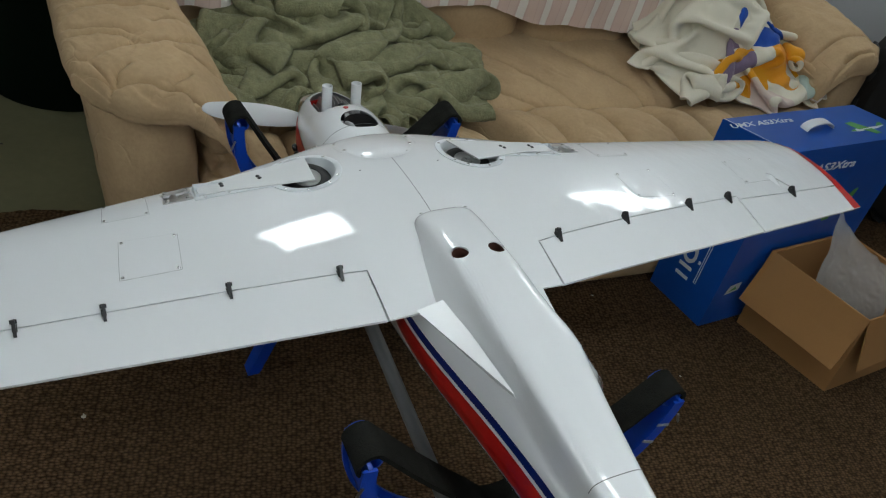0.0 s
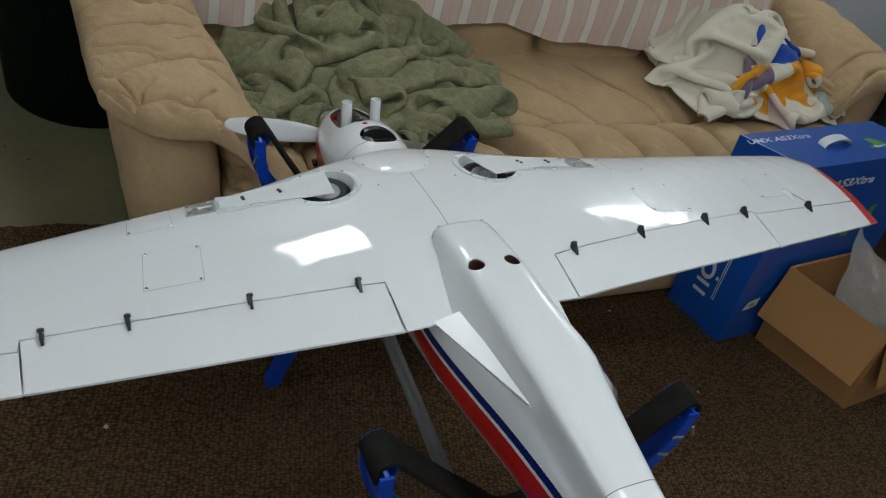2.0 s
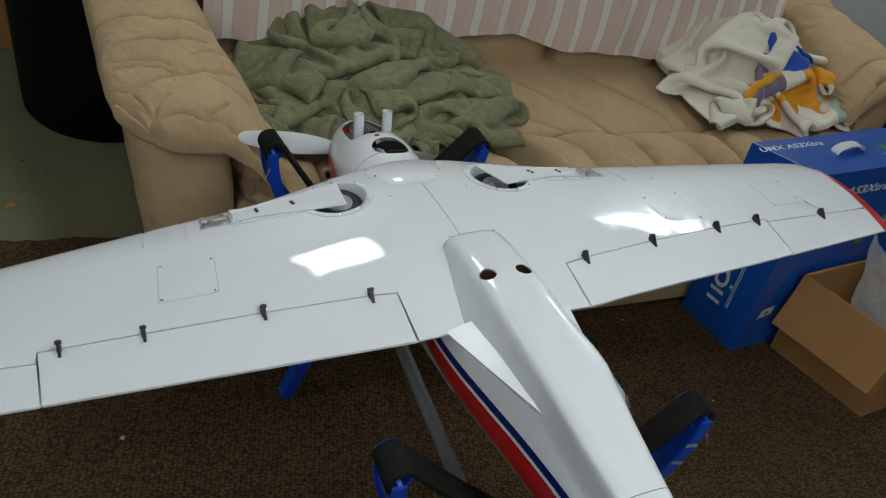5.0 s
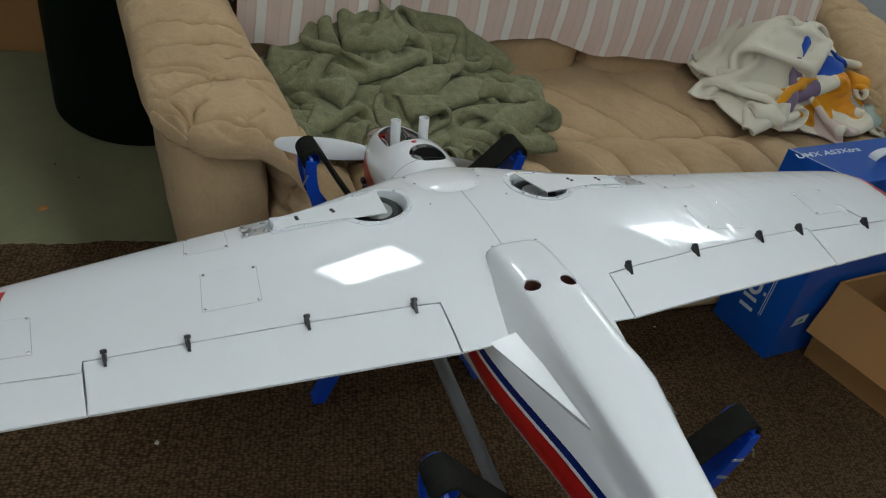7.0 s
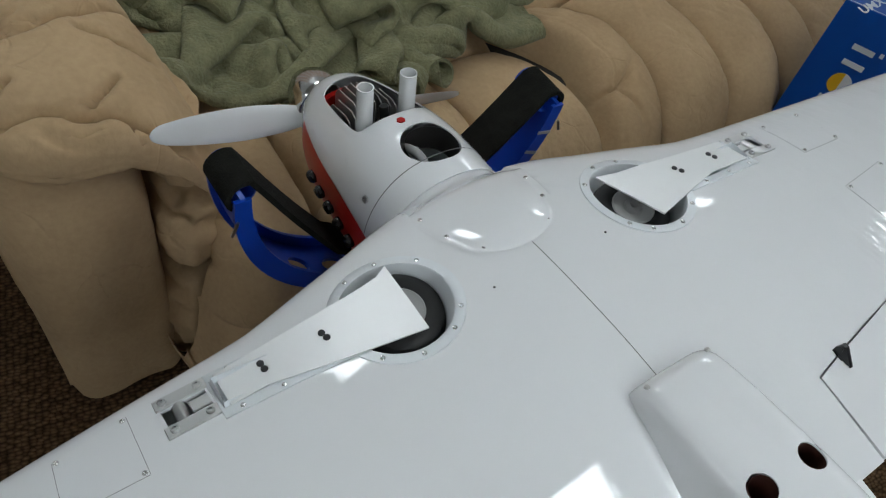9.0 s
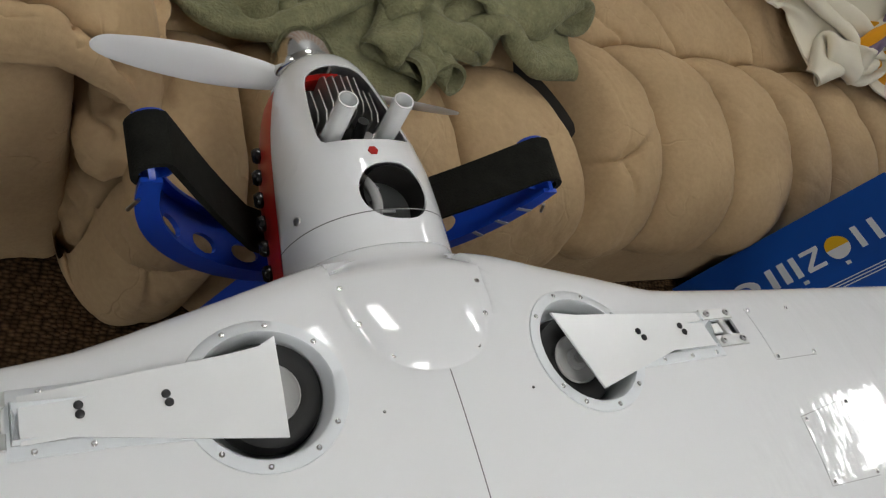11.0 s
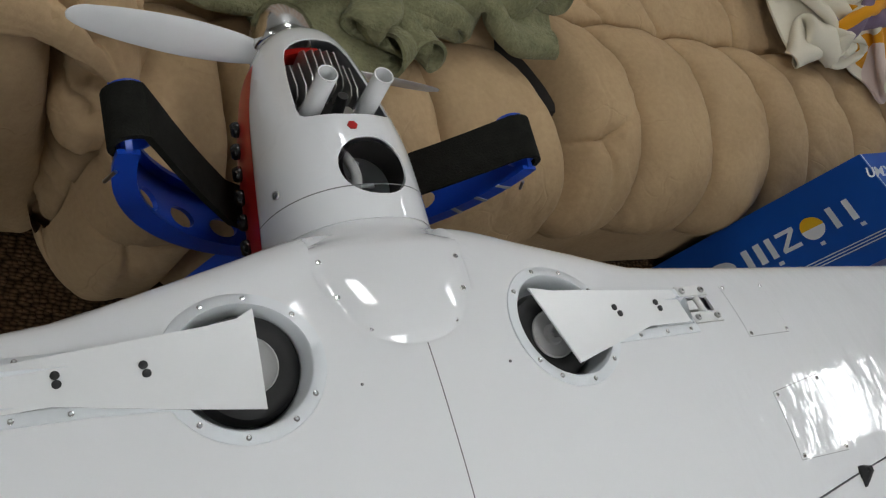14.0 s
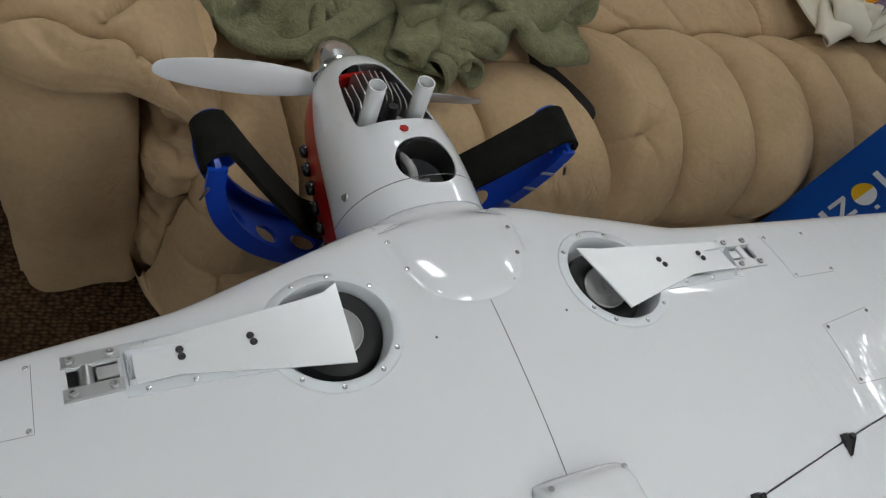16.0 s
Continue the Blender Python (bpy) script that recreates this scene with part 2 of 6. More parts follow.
# Printed towel: off-white with blots of orange, blue, mauve and pale green.
M_TOWEL = material("printed_towel", (0.72, 0.67, 0.54), 0.95, vary=0.06, scale=10, fine=500, bump=0.6, depth=0.0015, sheen=0.2, spec=0.1)
_n, _l, _b = nodes_of(M_TOWEL)
_uv = _n.new("ShaderNodeUVMap")
_old = _b.inputs["Base Color"].links[0].from_socket
for cx, cy, r0, r1, col in ((0.40, 0.17, 0.055, 0.14, (0.72, 0.32, 0.02)), (0.60, 0.27, 0.0, 0.10, (0.72, 0.30, 0.02)), (0.67, 0.25, 0.0, 0.065, (0.62, 0.60, 0.52)), (0.85, 0.34, 0.04, 0.12, (0.74, 0.33, 0.02)), (0.92, 0.62, 0.0, 0.085, (0.74, 0.33, 0.02)),
                            (0.56, 0.46, 0.060, 0.125, (0.025, 0.085, 0.40)), (0.36, 0.38, 0.0, 0.10, (0.20, 0.15, 0.22)), (0.74, 0.16, 0.0, 0.085, (0.38, 0.46, 0.40)), (0.52, 0.05, 0.02, 0.10, (0.66, 0.54, 0.48)), (0.78, 0.04, 0.0, 0.07, (0.66, 0.54, 0.48))):
    d = _n.new("ShaderNodeVectorMath")
    d.operation = "DISTANCE"
    d.inputs[1].default_value = (cx, cy, 0)
    _l.new(_uv.outputs[0], d.inputs[0])
    a = _n.new("ShaderNodeMath")
    a.operation = "COMPARE"
    a.inputs[1].default_value, a.inputs[2].default_value = (r0 + r1) / 2, (r1 - r0) / 2
    _l.new(d.outputs["Value"], a.inputs[0])
    mx = _n.new("ShaderNodeMixRGB")
    mx.inputs[2].default_value = (*col, 1)
    _l.new(a.outputs[0], mx.inputs[0])
    _l.new(_old, mx.inputs[1])
    _old = mx.outputs[0]
_l.new(_old, _b.inputs["Base Color"])

M_PAPER = material("packing_paper", (0.55, 0.54, 0.50), 0.8, vary=0.06, scale=20, fine=200, bump=0.2, depth=0.001)
M_BAG = bpy.data.materials.new("clear_film")
M_BAG.use_nodes = True
_n, _l, _b = nodes_of(M_BAG)
_b.inputs["Base Color"].default_value = (0.75, 0.75, 0.74, 1)
_b.inputs["Roughness"].default_value, _b.inputs["Alpha"].default_value = 0.22, 0.34
M_LIGHT = bpy.data.materials.new("lit_diffuser")
M_LIGHT.use_nodes = True
_n, _l, _b = nodes_of(M_LIGHT)
_b.inputs["Base Color"].default_value = (0.9, 0.9, 0.9, 1)
_b.inputs["Emission Color"].default_value = (0.95, 1.0, 1.02, 1)
_b.inputs["Emission Strength"].default_value = LAMP


# ---- builders ----
def thing(name, label, category, m=None, group="", kind=""):
    ob = new(name)
    ob.empty_display_size = 0.05
    if m is not None:
        ob.matrix_basis = m
    return tagged(ob, label, category, group, kind)


def mesh_of(name, bm, mat, smooth=True, angle=0.6, recalc=True):
    me = bpy.data.meshes.new(name)
    if recalc:
        bmesh.ops.recalc_face_normals(bm, faces=bm.faces)
    for f in bm.faces:
        f.smooth = smooth
    if smooth:
        for e in bm.edges:
            e.smooth = len(e.link_faces) == 2 and e.calc_face_angle(0) < angle
    bm.to_mesh(me)
    bm.free()
    me.materials.append(mat)
    return me


def part(name, bm, mat, parent, label="", smooth=True, angle=0.6, recalc=True):
    ob = new(name, mesh_of(name, bm, mat, smooth, angle, recalc))
    ob.parent = parent
    if label:
        ob["label"] = label
    return ob


def solid(name, bm, mat, m, label, category, group="", kind="", smooth=True, angle=0.6, recalc=True):
    ob = new(name, mesh_of(name, bm, mat, smooth, angle, recalc))
    ob.matrix_basis = m
    return tagged(ob, label, category, group, kind)


def box(x0, x1, y0, y1, z0, z1, bevel=0.0, seg=2, bm=None):
    bm = bm or bmesh.new()
    v = bmesh.ops.create_cube(bm, size=1.0, matrix=Matrix.Translation(((x0 + x1) / 2, (y0 + y1) / 2, (z0 + z1) / 2)) @ Matrix.Diagonal((x1 - x0, y1 - y0, z1 - z0, 1)))["verts"]
    if bevel:
        es = list({e for q in v for e in q.link_edges})
        bmesh.ops.bevel(bm, geom=es, offset=bevel, segments=seg, affect="EDGES", profile=0.5)
    return bm


def rod(a, b, r0, r1=None, seg=16, bm=None, caps=True):
    bm = bm or bmesh.new()
    a, b = Vector(a), Vector(b)
    d = b - a
    m = Matrix.Translation((a + b) / 2) @ d.to_track_quat("Z", "Y").to_matrix().to_4x4()
    bmesh.ops.create_cone(bm, cap_ends=caps, segments=seg, radius1=r0, radius2=r0 if r1 is None else r1, depth=d.length, matrix=m)
    return bm


def loft(rings, closed=True, cap=True, bm=None):
    bm = bm or bmesh.new()
    vs = [[bm.verts.new(p) for p in r] for r in rings]
    n = len(vs[0])
    for a, b in zip(vs, vs[1:]):
        for i in range(n if closed else n - 1):
            bm.faces.new((a[i], a[(i + 1) % n], b[(i + 1) % n], b[i]))
    if cap and closed:
        for r in (vs[0], vs[-1]):
            bm.faces.new(r)
    return bm


def turned(profile, seg=32, axis="z", centre=(0, 0, 0), bm=None, cap=True):
    """A body of revolution: profile holds (radius, height)."""
    rings = []
    for r, h in profile:
        ring = []
        for i in range(seg):
            a = 2 * math.pi * i / seg
            c, s = r * math.cos(a), r * math.sin(a)
            p = {"z": (c, s, h), "y": (c, h, s), "x": (h, c, s)}[axis]
            ring.append((p[0] + centre[0], p[1] + centre[1], p[2] + centre[2]))
        rings.append(ring)
    return loft(rings, True, cap, bm)


def rod_path(pts, r, seg=12, steps=6):
    """A round cord along a smooth path."""
    tabs = [[(i, p[k]) for i, p in enumerate(pts)] for k in range(3)]
    way = [Vector([smooth_lerp(tb, i / steps) for tb in tabs]) for i in range((len(pts) - 1) * steps + 1)]
    rings = []
    for i, p in enumerate(way):
        d = (way[min(i + 1, len(way) - 1)] - way[max(i - 1, 0)]).normalized()
        a = d.orthogonal().normalized() if i == 0 else (a - d * a.dot(d)).normalized()
        b = d.cross(a)
        rings.append([p + (a * math.cos(2 * math.pi * j / seg) + b * math.sin(2 * math.pi * j / seg)) * r for j in range(seg)])
    return loft(rings)


def skin(outline, holes, us, vs, fn):
    """A sheet over a flat outline with holes, cut along the lines us and vs and laid into space by fn(u, v)."""
    bm = bmesh.new()
    edges = []
    for loop in [outline] + list(holes):
        q = [bm.verts.new((u, v, 0)) for u, v in loop]
        edges += [bm.edges.new((q[i], q[(i + 1) % len(q)])) for i in range(len(q))]
    bmesh.ops.triangle_fill(bm, edges=edges, use_beauty=True, normal=(0, 0, 1))
    for lines, no in ((us, (1, 0, 0)), (vs, (0, 1, 0))):
        for k in lines:
            bmesh.ops.bisect_plane(bm, geom=bm.verts[:] + bm.edges[:] + bm.faces[:], plane_co=(k * no[0], k * no[1], 0), plane_no=no, dist=1e-6)
    bmesh.ops.remove_doubles(bm, verts=bm.verts, dist=1e-6)
    for v in bm.verts:
        v.co = fn(v.co.x, v.co.y)
    return bm


def facing(bm, away=None):
    """Turns an open sheet to face upwards, or away from a point."""
    bm.normal_update()
    total = 0.0
    for f in bm.faces:
        d = Vector((0, 0, 1)) if away is None else f.calc_center_median() - Vector(away)
        total += f.normal.dot(d) * f.calc_area()
    if total < 0:
        bmesh.ops.reverse_faces(bm, faces=bm.faces)
    return bm


def sheet(nu, nv, fn, uv=True, bm=None):
    """A grid over 0..1 x 0..1 laid into space by fn(u, v)."""
    bm = bm or bmesh.new()
    lay = bm.loops.layers.uv.verify() if uv else None
    g = [[bm.verts.new(fn(i / nu, j / nv)) for j in range(nv + 1)] for i in range(nu + 1)]
    for i in range(nu):
        for j in range(nv):
            f = bm.faces.new((g[i][j], g[i + 1][j], g[i + 1][j + 1], g[i][j + 1]))
            if uv:
                for l, (a, b) in zip(f.loops, ((i, j), (i + 1, j), (i + 1, j + 1), (i, j + 1))):
                    l[lay].uv = (a / nu, b / nv)
    return bm


def thicken(ob, t, offset=-1.0):
    md = ob.modifiers.new("thickness", "SOLIDIFY")
    md.thickness, md.offset = t, offset
    return ob


def lerp(table, x):
    return float(np.interp(x, [r[0] for r in table], [r[1] for r in table]))


def smooth_lerp(table, x):
    """Smooth interpolation through table rows (x rising)."""
    xs, ys = [r[0] for r in table], [r[1] for r in table]
    if x <= xs[0]:
        return ys[0]
    if x >= xs[-1]:
        return ys[-1]
    i = max(k for k in range(len(xs) - 1) if xs[k] <= x)
    def slope(k):
        if k in (0, len(xs) - 1):
            return 0.0 if k == 0 and xs[0] == 0 and False else (ys[min(k + 1, len(xs) - 1)] - ys[max(k - 1, 0)]) / (xs[min(k + 1, len(xs) - 1)] - xs[max(k - 1, 0)])
        return (ys[k + 1] - ys[k - 1]) / (xs[k + 1] - xs[k - 1])
    h = xs[i + 1] - xs[i]
    t = (x - xs[i]) / h
    m0, m1 = slope(i) * h, slope(i + 1) * h
    return (2 * t**3 - 3 * t**2 + 1) * ys[i] + (t**3 - 2 * t**2 + t) * m0 + (-2 * t**3 + 3 * t**2) * ys[i + 1] + (t**3 - t**2) * m1


def fbm(p, octaves=4):
    return noise.fractal(Vector(p), 1.0, 2.0, octaves)


def writing(name, text, size, m, mat, parent, width=None, bold=0.0, label="", slant=0.0):
    """Raised lettering as one mesh, its left end of the base line at m, scaled to a width."""
    cu = bpy.data.curves.new(name, "FONT")
    cu.body, cu.size, cu.extrude, cu.offset = text, size, 0.0004, bold
    tmp = bpy.data.objects.new(name, cu)
    scene.collection.objects.link(tmp)
    me = bpy.data.meshes.new_from_object(tmp.evaluated_get(bpy.context.evaluated_depsgraph_get()))
    bpy.data.objects.remove(tmp)
    bpy.data.curves.remove(cu)
    if width:
        xs = [v.co.x for v in me.vertices]
        k = width / (max(xs) - min(xs))
        for v in me.vertices:
            v.co.x *= k
    for v in me.vertices:
        v.co.x += slant * v.co.y
    me.materials.clear()
    me.materials.append(mat)
    ob = new(name, me)
    ob.parent = parent
    ob.matrix_basis = m
    if label:
        ob["label"] = label
    return ob


# ---- the room ----
CEIL = 2.4
GX0, GX1, GY0, GY1 = -2.6, 4.6, -2.2, 3.4
EDGE_Y = 2.07


def edge_y(x):
    return EDGE_Y + 0.03 * x + 0.012 * fbm((x * 6, 0.3, 0)) + 0.004 * fbm((x * 60, 1.3, 0))


solid("floor", box(GX0, GX1, GY0, GY1, -0.1, -0.008), M_CONC, pose(0, 0, 0), "bare grey-green concrete floor with stains", "floor", kind="structure", smooth=False)


def carpet():
    bm = bmesh.new()
    lo, hi = [], []
    n = 420
    for i in range(n + 1):
        x = GX0 + (2.95 - GX0 + 1.65) * i / n
        y = edge_y(x) if x < 0.30 else GY1
        lo.append((x, GY0))
        hi.append((x, y))
    a = [bm.verts.new((x, y, 0)) for x, y in lo]
    b = [bm.verts.new((x, y, 0)) for x, y in hi]
    c = [bm.verts.new((x, y, -0.008)) for x, y in hi]
    for i in range(n):
        bm.faces.new((a[i], a[i + 1], b[i + 1], b[i]))
        bm.faces.new((b[i], b[i + 1], c[i + 1], c[i]))
    return bm


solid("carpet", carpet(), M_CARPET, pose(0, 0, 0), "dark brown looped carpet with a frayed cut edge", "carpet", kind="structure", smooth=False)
T = 0.12
solid("wall_north", box(GX0 - T, GX1 + T, GY1, GY1 + T, -0.1, CEIL), M_WALL, pose(0, 0, 0), "plain off-white painted wall behind the sofa", "wall", kind="structure", smooth=False)
solid("wall_south", box(GX0 - T, GX1 + T, GY0 - T, GY0, -0.1, CEIL), M_WALL, pose(0, 0, 0), "plain off-white painted wall", "wall", kind="structure", smooth=False)
solid("wall_east", box(GX1, GX1 + T, GY0, GY1, -0.1, CEIL), M_WALL, pose(0, 0, 0), "plain off-white painted wall", "wall", kind="structure", smooth=False)
solid("wall_west", box(GX0 - T, GX0, GY0, GY1, -0.1, CEIL), M_WALL, pose(0, 0, 0), "plain off-white painted wall", "wall", kind="structure", smooth=False)
solid("ceiling", box(GX0 - T, GX1 + T, GY0 - T, GY1 + T, CEIL, CEIL + 0.1), M_CEIL, pose(0, 0, 0), "white textured ceiling", "ceiling", kind="structure", smooth=False)


def ceiling_light():
    top = thing("ceiling_light", "oblong white ceiling light with a glowing diffuser; several are added unseen fill", "ceiling light", pose(0, 0, CEIL), "ceiling lights")
    part("diffuser", box(-0.18, 0.18, -0.35, 0.35, -0.028, -0.012, 0.004), M_LIGHT, top, "glowing diffuser", smooth=False)
    fr = bmesh.new()
    for x0, x1, y0, y1 in ((-0.21, -0.18, -0.38, 0.38), (0.18, 0.21, -0.38, 0.38), (-0.18, 0.18, -0.38, -0.35), (-0.18, 0.18, 0.35, 0.38)):
        box(x0, x1, y0, y1, -0.035, -0.001, bm=fr)
    part("frame", fr, M_FLAT, top, smooth=False)
    return top


_first = ceiling_light()
_first.matrix_basis = pose(0.52, 2.83, CEIL, rz=8)
# The last five are unseen, added as fill for the left and the sofa front.
for lx, ly in ((2.95, 3.05), (0.95, 0.70), (4.0, 1.6), (1.3, -0.4), (-1.0, -0.4), (-2.1, 1.5), (0.3, -1.6), (-1.0, -1.7)):
    copy_thing(_first, pose(lx, ly, CEIL, rz=8))


# ---- the model aeroplane, belly up on its stand ----
PLANE = pose(0.7135, 0.968, 0.782, 0, -4.6, 5.8)
plane = thing("model_aeroplane", "large white radio-controlled model aeroplane lying upside down on a stand", "model aeroplane", PLANE)
LE_T = [(0, 0.398), (0.08, 0.396), (0.165, 0.374), (0.24, 0.354), (0.283, 0.3425), (0.305, 0.3385), (0.34, 0.335), (0.43, 0.327), (0.525, 0.317), (0.70, 0.297), (0.86, 0.277), (0.92, 0.262), (0.96, 0.225), (0.985, 0.150)]
LE_E = [(0, 0.398), (0.08, 0.396), (0.165, 0.374), (0.24, 0.354), (0.283, 0.3425), (0.305, 0.3385), (0.34, 0.336), (0.43, 0.332), (0.525, 0.328), (0.70, 0.322), (0.86, 0.315), (0.93, 0.310), (0.965, 0.302), (0.985, 0.286)]
TE_T = [(0, -0.092), (0.147, -0.090), (0.4, -0.063), (0.65, -0.034), (0.76, -0.022), (0.985, 0.004)]
TE_E = [(0, -0.092), (0.147, -0.090), (0.985, 0.023)]
FLAP_T = [(0.149, 0.004), (0.19, 0.0105), (0.347, 0.028), (0.518, 0.043), (0.657, 0.055)]
FLAP_E = [(0.149, 0.002), (0.19, 0.010), (0.347, 0.036), (0.518, 0.059), (0.657, 0.0745)]
AIL_T = [(0.657, 0.036), (0.83, 0.062), (0.985, 0.080)]
AIL_E = [(0.657, 0.066), (0.83, 0.079), (0.985, 0.090)]
CAMBER = [(0, -0.060), (0.005, -0.0525), (0.02, -0.0435), (0.05, -0.0345), (0.09, -0.0270), (0.14, -0.0190), (0.20, -0.0110), (0.28, -0.0035), (0.40, 0.0030), (0.55, 0.0075), (0.68, 0.0065), (0.79, 0.002), (0.9, -0.005), (1.0, -0.012)]


def chord(x):
    a = abs(x)
    return (smooth_lerp(LE_E, a), lerp(TE_E, a)) if x > 0 else (smooth_lerp(LE_T, a), lerp(TE_T, a))


def hinge(x):
    """Where the flap's or the aileron's hinge line runs, across the wing."""
    a = abs(x)
    if a < 0.657:
        return lerp(FLAP_E if x > 0 else FLAP_T, a)
    return lerp(AIL_E if x > 0 else AIL_T, a)


def u_of(x, y):
    le, te = chord(x)
    return (le - y) / (le - te)


def wing_raw(x, u):
    le, te = chord(x)
    c = le - te
    dih = -0.075 * (math.sqrt((abs(x) - 0.08) ** 2 + 0.0016) + abs(x) - 0.08) / 2 - 0.014 * max(0.0, -x - 0.15) - 0.030 * max(0.0, x - 0.22)
    return Vector((x, le - c * u, dih + smooth_lerp(CAMBER, u) * c / 0.48))


def step(a, b, t):
    t = max(0.0, min(1.0, (t - a) / (b - a)))
    return t * t * (3 - 2 * t)


def wing_top(x, u):
    """The skin, sunk where the nose fairing sits over the leading edge."""
    p = wing_raw(x, u)
    p.z -= 0.045 * step(0.074, 0.064, abs(x + 0.009)) * step(0.325, 0.365, p.y)
    return p


def wing_back(x, u):
    p = wing_raw(x, u)
    le, te = chord(x)
    th = 1.15 * (0.2969 * math.sqrt(max(u, 0)) - 0.126 * u - 0.3516 * u * u + 0.2843 * u**3 - 0.1015 * u**4) + 0.004 * u
    return p - Vector((0, 0, th * (le - te)))


def surf(x, y):
    return wing_raw(x, u_of(x, y))


US = [0.003, 0.01, 0.02, 0.035, 0.05, 0.075, 0.1, 0.13, 0.17, 0.21, 0.26, 0.31, 0.37, 0.43, 0.5, 0.56, 0.62, 0.68, 0.74, 0.79, 0.85, 0.92]
XS = [s * x for s in (-1, 1) for x in (0.03, 0.06, 0.09, 0.12, 0.145, 0.18, 0.22, 0.26, 0.3, 0.34, 0.38, 0.43, 0.5, 0.57, 0.64, 0.71, 0.78, 0.84, 0.88, 0.91, 0.935, 0.955, 0.97)] + [0.0, -0.084, -0.080, -0.076, -0.072, 0.054, 0.058, 0.062, 0.066]
WELL_C, WELL_R = {-1: (0.1665, 0.2725), 1: (0.1525, 0.2705)}, 0.0553
MOUNT = {-1: (0.374, 0.2845), 1: (0.3640, 0.2780)}
CHANNEL = {-1: 0.0055, 1: 0.0012}


def keyhole(side, grow=0.0, n=36):
    """The outline of a wheel well with its leg channel, in the plane's x and y."""
    cx, cy = WELL_C[side]
    r = WELL_R + grow
    h = 0.0175 + grow
    dy = CHANNEL[side]
    pts = []
    a0 = math.asin(h / r)
    for i in range(n + 1):
        a = a0 + (2 * math.pi - 2 * a0) * i / n
        pts.append((cx + r * math.cos(a), cy + r * math.sin(a)))
    end = MOUNT[side][0] - 0.0265 + grow * 0.3
    pts += [(0.28, cy + dy - h), (end, cy + 1.5 * dy - h), (end, cy + 1.5 * dy + h), (0.28, cy + dy + h)]
    return [(side * x, y) for x, y in pts]


def mount_hole(side):
    mx, my = MOUNT[side]
    return [(side * x, y) for x, y in ((mx - 0.021, my - 0.0095), (mx + 0.0205, my - 0.0095), (mx + 0.0205, my + 0.0095), (mx - 0.021, my + 0.0095))]


def with_u(loop):
    return [(x, u_of(x, y)) for x, y in loop]


outline = [(x, 0.0) for x in sorted([-0.985 + 1.97 * i / 80 for i in range(81)] + [-0.091, -0.084, -0.081, -0.077, -0.070, 0.052, 0.058, 0.064, 0.068, 0.071])]
_east = [(0.985, hinge(0.985))] + [(x, hinge(x)) for x in (0.93, 0.87, 0.8, 0.73, 0.66)] + [(x, hinge(x)) for x in (0.6565, 0.58, 0.5, 0.42, 0.34, 0.26, 0.19, 0.1485)]
_west = [(-x, hinge(-x)) for x, _ in _east]
outline += with_u(_east) + [(0.1465, 1.0), (-0.1465, 1.0)] + with_u(list(reversed(_west)))
holes = [with_u(keyhole(s)) for s in (-1, 1)] + [with_u(mount_hole(s)) for s in (-1, 1)]
wing = part("wing", facing(skin(outline, holes, XS, US, wing_top)), M_FILM, plane, "glossy white film-covered wing", angle=1.2, recalc=False)
thicken(wing, 0.003)
_back = skin([(-0.985, 0.0), (0.985, 0.0), (0.985, 1.0), (-0.985, 1.0)], [], XS, US, wing_back)
part("wing_upper_skin", _back, M_FILM, plane, angle=1.2)


def surface_piece(name, x0, x1, side, label=""):
    """A flap or an aileron with its own edges."""
    n = 12
    loop = [(side * (x0 + (x1 - x0) * i / n), hinge(side * (x0 + (x1 - x0) * i / n)) - 0.0022) for i in range(n + 1)]
    top = with_u(loop)
    low = [(x, 1.0) for x, _ in reversed(loop)]
    b = facing(skin(top + low, [], [side * x for x in (0.2, 0.3, 0.4, 0.5, 0.6, 0.75, 0.85, 0.93)], [0.7, 0.76, 0.82, 0.88, 0.94], wing_top))
    return thicken(part(name, b, M_FILM, plane, label, angle=1.2, recalc=False), 0.0055)


for s in (-1, 1):
    surface_piece("flap", 0.1505, 0.6555, s, "white flap with black control horns")
    surface_piece("aileron", 0.6585, 0.984, s)


def screw(x, y, lift=0.0, r=0.0025, mat=M_SCREW, parent=None):
    p = surf(x, y)
    n = (surf(x + 0.002, y) - surf(x - 0.002, y)).cross(surf(x, y + 0.002) - surf(x, y - 0.002)).normalized()
    a = p + n * (lift - 0.0006)
    ob = part("screw", turned([(r, 0), (r, 0.0008), (r * 0.8, 0.0014), (r * 0.50, 0.0015), (r * 0.46, -0.0006), (0.0001, -0.0006)], 12), mat, parent or plane)
    ob.matrix_basis = Matrix.Translation(a) @ n.to_track_quat("Z", "Y").to_matrix().to_4x4()
    return ob


def plate(name, corners, lift, mat, thick=0.0012, label="", nx=6):
    """A thin cover that follows the wing's skin, between four corners."""
    (ax, ay), (bx, by), (cx, cy), (dx, dy) = corners

    def at(u, v):
        x = (ax * (1 - u) + bx * u) * (1 - v) + (dx * (1 - u) + cx * u) * v
        y = (ay * (1 - u) + by * u) * (1 - v) + (dy * (1 - u) + cy * u) * v
        p = surf(x, y)
        return (p.x, p.y, p.z + lift)

    return thicken(part(name, facing(sheet(nx, nx, at, False)), mat, plane, label, recalc=False), thick)


M_LINE = material("seam_shadow", (0.16, 0.16, 0.165), 0.7, vary=0.1)


